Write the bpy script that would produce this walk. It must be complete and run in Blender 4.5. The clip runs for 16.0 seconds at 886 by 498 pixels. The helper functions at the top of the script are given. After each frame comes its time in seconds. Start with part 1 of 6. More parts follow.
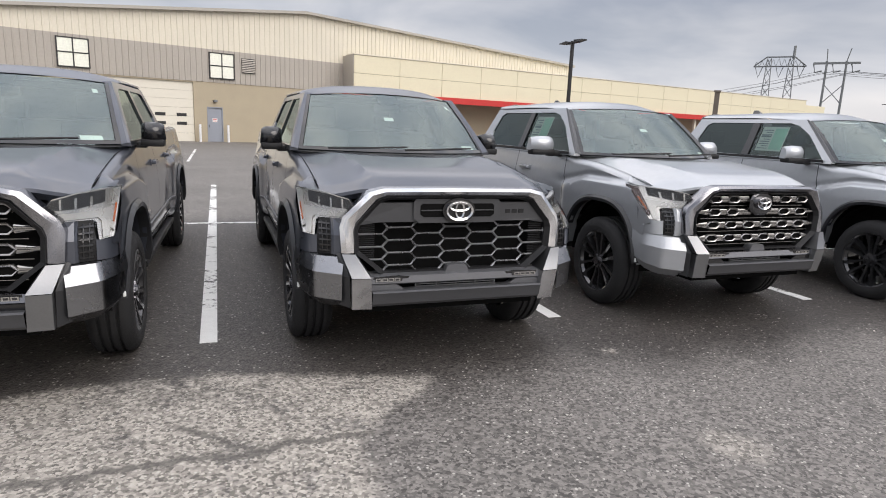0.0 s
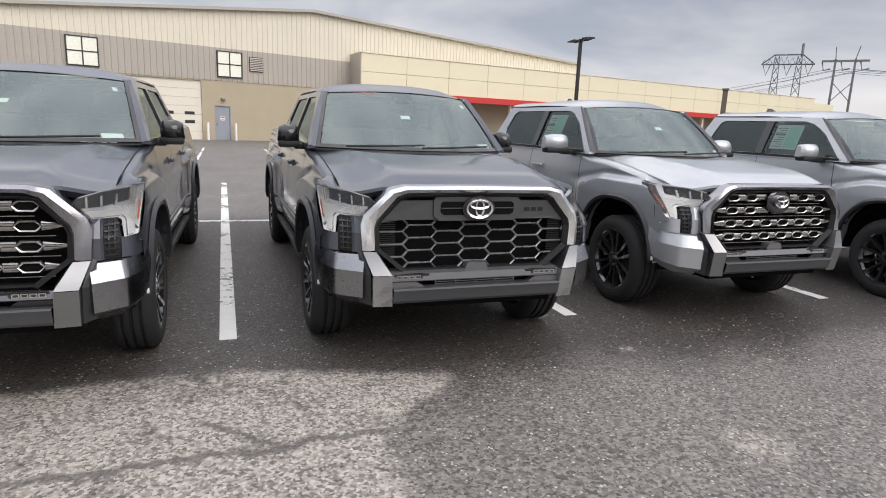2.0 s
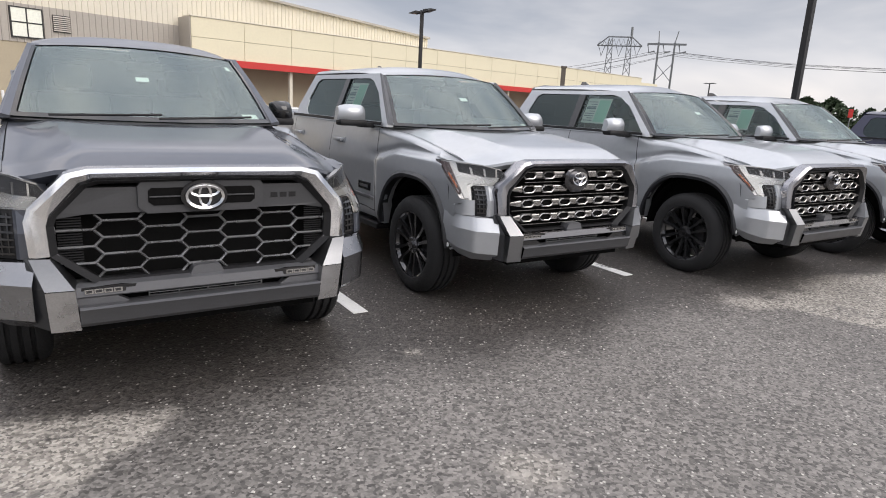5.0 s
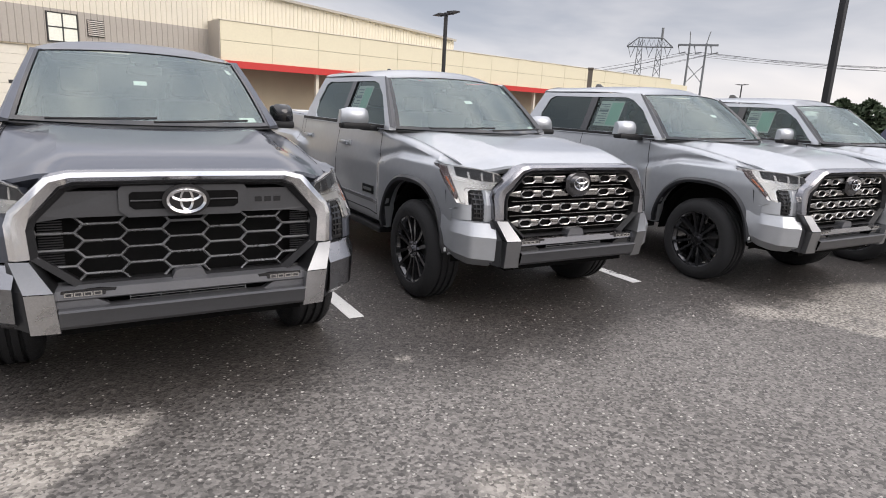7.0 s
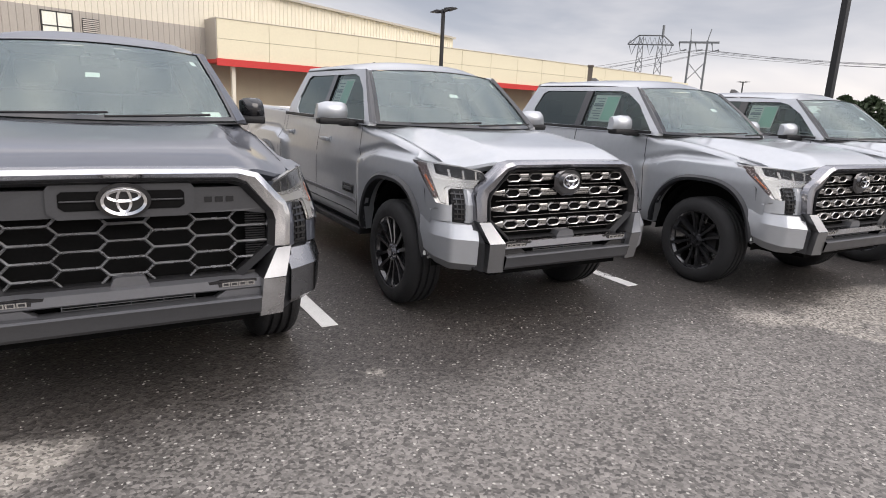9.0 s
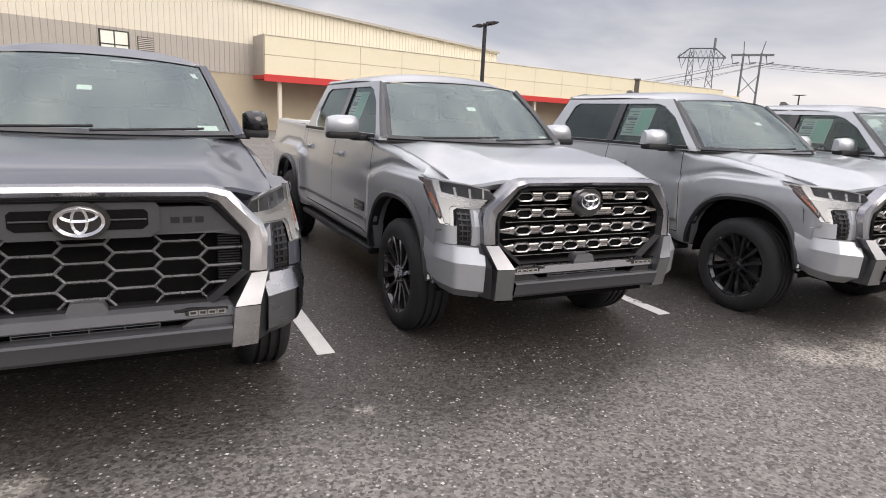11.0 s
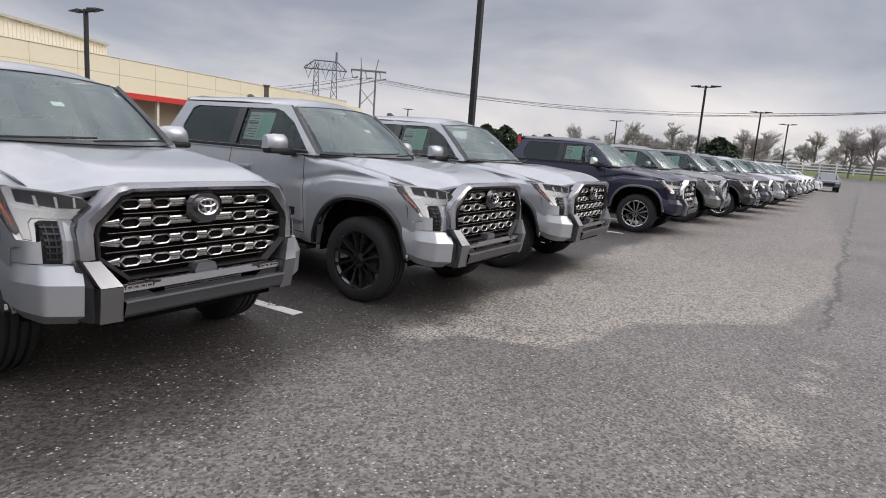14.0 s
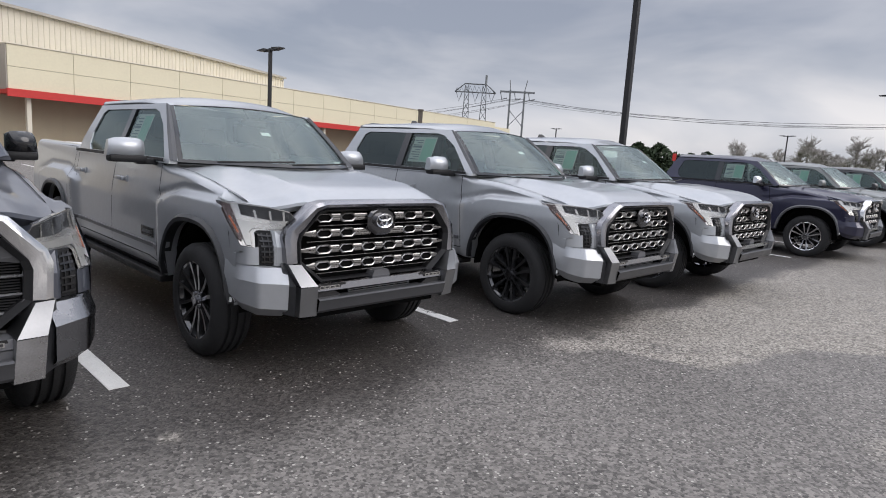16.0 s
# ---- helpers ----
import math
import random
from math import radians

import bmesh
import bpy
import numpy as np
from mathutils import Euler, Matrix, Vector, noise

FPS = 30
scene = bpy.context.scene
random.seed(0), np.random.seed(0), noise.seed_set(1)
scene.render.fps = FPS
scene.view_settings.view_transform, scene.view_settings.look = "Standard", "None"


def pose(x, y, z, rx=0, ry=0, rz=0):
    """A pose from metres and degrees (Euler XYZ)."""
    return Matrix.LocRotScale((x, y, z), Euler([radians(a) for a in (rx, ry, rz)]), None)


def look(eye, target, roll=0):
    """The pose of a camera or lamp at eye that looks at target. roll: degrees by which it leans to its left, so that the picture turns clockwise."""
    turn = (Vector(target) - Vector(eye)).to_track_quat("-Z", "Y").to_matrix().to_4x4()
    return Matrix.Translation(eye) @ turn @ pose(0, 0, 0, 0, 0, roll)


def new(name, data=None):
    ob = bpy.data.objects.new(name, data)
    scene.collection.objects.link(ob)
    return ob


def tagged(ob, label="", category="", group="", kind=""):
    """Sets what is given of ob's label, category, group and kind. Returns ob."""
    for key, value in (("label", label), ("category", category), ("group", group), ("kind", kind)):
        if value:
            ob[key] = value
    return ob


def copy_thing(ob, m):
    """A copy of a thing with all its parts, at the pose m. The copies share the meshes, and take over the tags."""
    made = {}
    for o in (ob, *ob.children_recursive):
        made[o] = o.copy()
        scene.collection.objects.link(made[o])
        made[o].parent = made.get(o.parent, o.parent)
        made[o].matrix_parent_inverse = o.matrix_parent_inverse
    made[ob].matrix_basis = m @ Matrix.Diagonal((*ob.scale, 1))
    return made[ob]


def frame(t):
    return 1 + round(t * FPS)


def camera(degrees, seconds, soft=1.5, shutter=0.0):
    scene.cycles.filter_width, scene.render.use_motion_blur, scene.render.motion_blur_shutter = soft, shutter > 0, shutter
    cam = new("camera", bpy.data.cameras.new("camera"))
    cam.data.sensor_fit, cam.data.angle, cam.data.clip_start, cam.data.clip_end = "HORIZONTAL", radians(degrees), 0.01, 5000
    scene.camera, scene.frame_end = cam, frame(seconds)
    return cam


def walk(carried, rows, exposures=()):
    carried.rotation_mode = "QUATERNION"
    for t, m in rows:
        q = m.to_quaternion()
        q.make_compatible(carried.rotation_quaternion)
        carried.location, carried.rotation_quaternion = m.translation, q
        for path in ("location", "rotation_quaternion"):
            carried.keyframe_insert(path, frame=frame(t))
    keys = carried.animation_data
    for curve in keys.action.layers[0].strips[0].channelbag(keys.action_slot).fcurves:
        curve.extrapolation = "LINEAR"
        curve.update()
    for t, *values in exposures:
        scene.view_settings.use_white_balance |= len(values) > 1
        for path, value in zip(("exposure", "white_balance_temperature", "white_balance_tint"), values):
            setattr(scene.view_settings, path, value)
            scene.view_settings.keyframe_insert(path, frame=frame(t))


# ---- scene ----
cam = camera(72.1, 16.0, soft=1.0)
PATH = [
    (0, (0.1, -4.448, 1.582), (0.787, -2.611, 1.189), 2.3),
    (0.5, (0.086, -4.444, 1.58), (0.769, -2.606, 1.188), 2.4),
    (1, (0.082, -4.438, 1.574), (0.754, -2.596, 1.181), 2.3),
    (1.5, (0.065, -4.436, 1.577), (0.738, -2.595, 1.179), 2.4),
    (2, (0.008, -4.429, 1.577), (0.678, -2.587, 1.178), 2.3),
    (2.5, (-0.06, -4.414, 1.577), (0.669, -2.596, 1.172), 2.5),
    (3, (-0.032, -4.375, 1.567), (0.755, -2.583, 1.153), 2.5),
    (3.5, (0.163, -4.316, 1.566), (0.978, -2.541, 1.137), 2.5),
    (4, (0.434, -4.253, 1.549), (1.277, -2.494, 1.103), 2.5),
    (4.5, (0.684, -4.086, 1.547), (1.684, -2.414, 1.095), 2.9),
    (4.7, (0.78, -4.025, 1.551), (1.853, -2.4, 1.094), 3.0),
    (6.8, (1.124, -4.077, 1.593), (2.128, -2.412, 1.125), 3.3),
    (7, (1.124, -4.085, 1.58), (2.121, -2.412, 1.124), 3.0),
    (7.5, (1.131, -4.095, 1.58), (2.113, -2.41, 1.133), 2.9),
    (8, (1.159, -4.094, 1.578), (2.135, -2.406, 1.134), 2.9),
    (8.5, (1.249, -4.058, 1.561), (2.221, -2.372, 1.1), 2.7),
    (9, (1.416, -3.891, 1.546), (2.409, -2.217, 1.086), 2.8),
    (9.2, (1.483, -3.809, 1.563), (2.5, -2.149, 1.106), 2.8),
    (11.3, (1.807, -3.717, 1.548), (2.667, -1.961, 1.129), 2.7),
    (11.5, (1.799, -3.729, 1.554), (2.674, -1.98, 1.139), 2.6),
    (12, (1.821, -3.742, 1.558), (2.848, -2.077, 1.146), 3.0),
    (12.5, (1.88, -3.786, 1.567), (3.212, -2.344, 1.184), 3.5),
    (13, (1.916, -3.807, 1.547), (3.525, -2.667, 1.208), 4.1),
    (13.5, (1.93, -3.783, 1.538), (3.621, -2.769, 1.206), 4.4),
    (14, (1.928, -3.774, 1.538), (3.626, -2.771, 1.203), 4.3),
    (14.5, (1.916, -3.789, 1.547), (3.615, -2.788, 1.21), 4.4),
    (15, (1.912, -3.829, 1.548), (3.607, -2.817, 1.227), 4.3),
    (15.5, (1.799, -3.88, 1.538), (3.391, -2.708, 1.236), 3.9),
    (15.6, (1.746, -3.892, 1.531), (3.306, -2.677, 1.231), 3.8),
    (16, (1.616, -3.925, 1.545), (3.03, -2.543, 1.241), 3.6),
]
walk(cam, [(t, look(eye, target, roll)) for t, eye, target, roll in PATH],
     exposures=((0, 0.27, 6600, 13), (3.5, 0.27, 6600, 13), (7, 0.34, 6650, 14), (9, 0.37, 6700, 14.5), (11.3, 0.38, 6850, 15.5), (12.2, 0.36, 6850, 15.5), (13.2, 0.22, 6700, 15), (14.5, -0.02, 6500, 14.5), (16, 0.04, 6350, 13.5)))

# ---- world, sun, exposure ----
SUN_EL, SUN_AZ = 38.0, 150.0   # degrees up; degrees clockwise from +y


def build_world():
    w = bpy.data.worlds.new("overcast_sky")
    scene.world = w
    w.use_nodes = True
    nt = w.node_tree
    nt.nodes.clear()
    N, L = nt.nodes.new, nt.links.new
    out, bg = N("ShaderNodeOutputWorld"), N("ShaderNodeBackground")
    sky = N("ShaderNodeTexSky")
    sky.sky_type, sky.sun_disc = "NISHITA", False
    sky.sun_elevation, sky.sun_rotation = radians(SUN_EL), radians(SUN_AZ)
    tc, sep = N("ShaderNodeTexCoord"), N("ShaderNodeSeparateXYZ")
    L(tc.outputs["Generated"], sep.inputs[0])
    # cloud deck: long soft bands, stretched flat
    mp = N("ShaderNodeMapping")
    mp.inputs["Scale"].default_value = (1.15, 1.15, 3.6)
    L(tc.outputs["Generated"], mp.inputs["Vector"])
    n1 = N("ShaderNodeTexNoise")
    n1.inputs["Scale"].default_value, n1.inputs["Detail"].default_value = 2.1, 5.0
    n1.inputs["Roughness"].default_value, n1.inputs["Distortion"].default_value = 0.5, 0.4
    L(mp.outputs[0], n1.inputs["Vector"])
    cr = N("ShaderNodeValToRGB")
    e = cr.color_ramp.elements
    e[0].position, e[0].color = 0.34, (0.37, 0.405, 0.47, 1)
    e[1].position, e[1].color = 0.68, (0.78, 0.77, 0.765, 1)
    e.new(0.50).color = (0.55, 0.57, 0.61, 1)
    L(n1.outputs["Fac"], cr.inputs[0])
    # brightness with height: pale horizon, grey deck, bright zenith
    hr = N("ShaderNodeValToRGB")
    h = hr.color_ramp.elements
    h[0].position, h[0].color = 0.0, (1.20, 1.165, 1.13, 1)
    h[1].position, h[1].color = 1.0, (3.1, 3.08, 3.05, 1)
    h.new(0.07).color = (1.17, 1.145, 1.125, 1)
    h.new(0.15).color = (0.93, 0.925, 0.92, 1)
    h.new(0.34).color = (0.85, 0.85, 0.86, 1)
    h.new(0.52).color = (2.15, 2.13, 2.1, 1)
    L(sep.outputs["Z"], hr.inputs[0])
    mul = N("ShaderNodeMixRGB")
    mul.blend_type, mul.inputs[0].default_value = "MULTIPLY", 1.0
    L(cr.outputs[0], mul.inputs[1])
    L(hr.outputs[0], mul.inputs[2])
    dim = N("ShaderNodeMixRGB")
    dim.blend_type, dim.inputs[0].default_value, dim.inputs[2].default_value = "MULTIPLY", 1.0, (0.10, 0.10, 0.10, 1)
    L(sky.outputs[0], dim.inputs[1])
    mix = N("ShaderNodeMixRGB")
    mix.inputs[0].default_value = 0.86
    L(dim.outputs[0], mix.inputs[1])
    L(mul.outputs[0], mix.inputs[2])
    L(mix.outputs[0], bg.inputs[0])
    bg.inputs[1].default_value = 1.0
    L(bg.outputs[0], out.inputs[0])


build_world()
sun = new("sun", bpy.data.lights.new("sun", "SUN"))
sun.data.energy, sun.data.angle, sun.data.color = 1.5, radians(50), (1.0, 0.95, 0.88)
_a, _e = radians(SUN_AZ), radians(SUN_EL)
sun.matrix_world = look((20 * math.sin(_a) * math.cos(_e), 20 * math.cos(_a) * math.cos(_e), 20 * math.sin(_e)), (0, 0, 0))


# ---- materials ----
def mat(name, color, rough=0.5, metal=0.0, coat=0.0, var=0.12, scale=6.0, bump=0.0, bscale=200.0, spec=0.5, rvar=0.08):
    """A plain surface with variation at two scales and a fine relief."""
    m = bpy.data.materials.new(name)
    m.use_nodes = True
    nt = m.node_tree
    N, L = nt.nodes.new, nt.links.new
    p = nt.nodes["Principled BSDF"]
    p.inputs["Roughness"].default_value, p.inputs["Metallic"].default_value = rough, metal
    p.inputs["Coat Weight"].default_value, p.inputs["Coat Roughness"].default_value = coat, 0.06
    p.inputs["Specular IOR Level"].default_value = spec
    tc = N("ShaderNodeTexCoord")
    n1, n2 = N("ShaderNodeTexNoise"), N("ShaderNodeTexNoise")
    n1.inputs["Scale"].default_value, n1.inputs["Detail"].default_value = scale, 4.0
    n2.inputs["Scale"].default_value, n2.inputs["Detail"].default_value = scale * 14, 2.0
    for n in (n1, n2):
        L(tc.outputs["Object"], n.inputs["Vector"])
    ad = N("ShaderNodeMath")
    ad.operation = "ADD"
    L(n1.outputs["Fac"], ad.inputs[0])
    L(n2.outputs["Fac"], ad.inputs[1])
    mr = N("ShaderNodeMapRange")
    mr.inputs["From Min"].default_value, mr.inputs["From Max"].default_value = 0.6, 1.4
    mr.inputs["To Min"].default_value, mr.inputs["To Max"].default_value = 1 - var, 1 + var
    L(ad.outputs[0], mr.inputs["Value"])
    mu = N("ShaderNodeVectorMath")
    mu.operation = "SCALE"
    mu.inputs[0].default_value = color
    L(mr.outputs[0], mu.inputs["Scale"])
    L(mu.outputs[0], p.inputs["Base Color"])
    if rvar:
        rr = N("ShaderNodeMapRange")
        rr.inputs["From Min"].default_value, rr.inputs["From Max"].default_value = 0.3, 0.7
        rr.inputs["To Min"].default_value, rr.inputs["To Max"].default_value = max(0.02, rough - rvar), min(1, rough + rvar)
        L(n1.outputs["Fac"], rr.inputs["Value"])
        L(rr.outputs[0], p.inputs["Roughness"])
    if bump:
        nb, bp = N("ShaderNodeTexNoise"), N("ShaderNodeBump")
        nb.inputs["Scale"].default_value = bscale
        bp.inputs["Strength"].default_value, bp.inputs["Distance"].default_value = bump, 0.01
        L(tc.outputs["Object"], nb.inputs["Vector"])
        L(nb.outputs["Fac"], bp.inputs["Height"])
        L(bp.outputs[0], p.inputs["Normal"])
    return m


def paint(name, color, metal=0.55, rough=0.36):
    return mat(name, color, rough, metal, coat=0.8, var=0.05, scale=1.3, rvar=0.04)


def glass(name, tint, gloss=0.05, ior=1.6, sheen=(0.82, 0.96, 0.94)):
    """A thin pane: tinted see-through with a mirror sheen that grows to the edge."""
    m = bpy.data.materials.new(name)
    m.use_nodes = True
    nt = m.node_tree
    nt.nodes.clear()
    N, L = nt.nodes.new, nt.links.new
    out, mx, tr, gl, fr = (N("ShaderNodeOutputMaterial"), N("ShaderNodeMixShader"), N("ShaderNodeBsdfTransparent"),
                           N("ShaderNodeBsdfGlossy"), N("ShaderNodeFresnel"))
    tr.inputs[0].default_value = (*tint, 1)
    gl.inputs["Roughness"].default_value = gloss
    gl.inputs[0].default_value = (*sheen, 1)
    fr.inputs["IOR"].default_value = ior
    L(fr.outputs[0], mx.inputs[0])
    L(tr.outputs[0], mx.inputs[1])
    L(gl.outputs[0], mx.inputs[2])
    L(mx.outputs[0], out.inputs[0])
    return m


M = {
    "silver": paint("silver_paint", (0.43, 0.447, 0.47)),
    "grey": paint("magnetic_grey_paint", (0.075, 0.082, 0.102)),
    "navy": paint("navy_paint", (0.018, 0.018, 0.045), 0.4),
    "black_paint": paint("black_paint", (0.012, 0.012, 0.014), 0.2),
    "white": paint("white_paint", (0.72, 0.72, 0.72), 0.0),
    "bronze": paint("grey_green_paint", (0.16, 0.17, 0.165)),
    "red": paint("red_paint", (0.35, 0.02, 0.02), 0.1),
    "chrome": mat("chrome", (0.72, 0.72, 0.73), 0.12, 1.0, var=0.04, rvar=0.04),
    "satin": mat("satin_silver", (0.27, 0.275, 0.285), 0.40, 1.0, var=0.05),
    "barchrome": mat("grille_bar_chrome", (0.40, 0.39, 0.38), 0.27, 1.0, var=0.06),
    "darkchrome": mat("smoked_dark_chrome", (0.10, 0.10, 0.105), 0.2, 1.0, var=0.06),
    "meshgrey": mat("grille_mesh_grey", (0.42, 0.425, 0.435), 0.28, 0.8, var=0.08),
    "rimblack": mat("rim_gloss_black", (0.045, 0.045, 0.048), 0.10, 0.6, coat=1.0, var=0.1),
    "smoke": mat("smoked_chrome", (0.30, 0.30, 0.32), 0.18, 1.0, var=0.05),
    # body paint of the windscreen pillars with their shade put into the colour
    "pillarshade": mat("pillar_paint_in_shade", (0.075, 0.077, 0.082), 0.35, 0.3, var=0.06),
    "chin": mat("dark_bumper_plastic", (0.070, 0.071, 0.076), 0.42, 0.3, var=0.08),
    "blade": mat("dusty_chrome", (0.50, 0.50, 0.51), 0.3, 1.0, var=0.15, scale=9, rvar=0.15),
    "gunmetal": mat("gunmetal_plastic", (0.125, 0.127, 0.135), 0.40, 0.35, var=0.08),
    "moulding": mat("arch_moulding_paint", (0.024, 0.025, 0.028), 0.40, 0.1, coat=0.1, var=0.08),
    "cornergrey": mat("bumper_grey_metal", (0.27, 0.275, 0.29), 0.26, 1.0, var=0.05),
    "marker": mat("smoked_red_marker", (0.035, 0.010, 0.008), 0.15, coat=0.6, var=0.1),
    "panelgrey": mat("grille_panel_grey", (0.062, 0.063, 0.067), 0.42, 0.3, var=0.08, bump=0.1, bscale=600),
    "plastic": mat("black_plastic", (0.014, 0.014, 0.015), 0.5, var=0.2, bump=0.15, bscale=700, spec=0.3),
    "gloss": mat("gloss_black", (0.008, 0.008, 0.009), 0.12, coat=0.5, var=0.1),
    # black underside; also stands in for shade inside grille and intake openings
    "dark": mat("underbody_shade_black", (0.006, 0.006, 0.006), 0.9, var=0.3, spec=0.08),
    "tyre": mat("tyre_rubber", (0.021, 0.021, 0.022), 0.72, var=0.25, scale=12, bump=0.3, bscale=400, spec=0.35),
    "lamp": mat("lamp_reflector", (0.56, 0.55, 0.53), 0.2, 0.9, var=0.05),
    "drl": mat("lamp_white_diffuser", (0.50, 0.495, 0.48), 0.30, 0.75, var=0.04),
    "amber": mat("amber_reflector", (0.38, 0.09, 0.02), 0.25, var=0.05),
    "seat": mat("seat_leather", (0.11, 0.105, 0.10), 0.6, var=0.15),
    "dash": mat("dashboard_plastic", (0.035, 0.036, 0.038), 0.6, var=0.15),
    "cabin": mat("cabin_lining", (0.22, 0.22, 0.21), 0.8, var=0.1),
    "paper": mat("sticker_paper", (0.78, 0.80, 0.78), 0.6, var=0.05),
    "green": mat("sticker_green", (0.50, 0.74, 0.65), 0.6, var=0.05),
    "ink": mat("print_ink", (0.08, 0.10, 0.10), 0.6, var=0.05),
    "glass": glass("windscreen_glass", (0.62, 0.74, 0.70), 0.16, 2.4, (0.84, 0.96, 0.94)),
    "sideglass": glass("side_glass", (0.66, 0.74, 0.70)),
    "tint": glass("tinted_glass", (0.05, 0.055, 0.06)),
    "lens": glass("lamp_lens", (0.90, 0.90, 0.89), 0.0, 1.35, (0.95, 0.95, 0.95)),
    "line": mat("road_paint", (0.72, 0.72, 0.70), 0.6, var=0.18, scale=9, bump=0.4, bscale=90),
    "pole": mat("bronze_pole", (0.022, 0.022, 0.024), 0.45, 0.3, var=0.15),
    "steel": mat("galvanised_steel", (0.20, 0.21, 0.22), 0.5, 0.6, var=0.15),
    "wood_pole": mat("weathered_wood", (0.14, 0.12, 0.10), 0.9, var=0.2),
    "cable": mat("power_cable", (0.05, 0.05, 0.055), 0.6),
    "beige": mat("beige_metal_siding", (0.70, 0.65, 0.54), 0.5, var=0.06, scale=0.6),
    "taupe": mat("taupe_metal_siding", (0.41, 0.375, 0.33), 0.5, var=0.06, scale=0.6),
    "roofedge": mat("roof_edge_metal", (0.40, 0.375, 0.33), 0.5, var=0.08, scale=0.6),
    "tan": mat("tan_masonry", (0.42, 0.36, 0.26), 0.85, var=0.08, scale=1.0, bump=0.2, bscale=30),
    "cream": mat("cream_panel", (0.74, 0.68, 0.50), 0.5, var=0.05, scale=0.5),
    "joint": mat("panel_joint", (0.34, 0.30, 0.22), 0.8),
    "redtrim": mat("red_fascia", (0.55, 0.035, 0.03), 0.45, var=0.08),
    "garage": mat("garage_door_paint", (0.72, 0.68, 0.58), 0.5, var=0.05),
    "doorgrey": mat("grey_door_paint", (0.28, 0.30, 0.34), 0.5, var=0.06),
    "frame": mat("window_frame_black", (0.02, 0.02, 0.02), 0.4),
    # the panes' bright reflection is painted in as a cream base colour
    "pane": mat("window_pane", (0.86, 0.87, 0.76), 0.12, 0.0, var=0.15, scale=0.8),
    "fence": mat("fence_white", (0.80, 0.80, 0.80), 0.6, var=0.06),
    "grass": mat("winter_grass", (0.10, 0.13, 0.035), 0.95, var=0.35, scale=0.5, bump=0.6, bscale=20),
    "bark": mat("bark", (0.19, 0.17, 0.155), 0.9, var=0.3),
    # twig brown lightened to carry the haze of distance
    "twig": mat("hazed_bare_twigs", (0.35, 0.325, 0.31), 0.9, var=0.3),
    "needle": mat("evergreen_needles", (0.035, 0.055, 0.025), 0.9, var=0.4),
    "stone": mat("pale_stone", (0.50, 0.48, 0.44), 0.8, var=0.25, scale=30),
    "hill": mat("far_woods", (0.13, 0.13, 0.14), 1.0, var=0.3, scale=0.05),
}


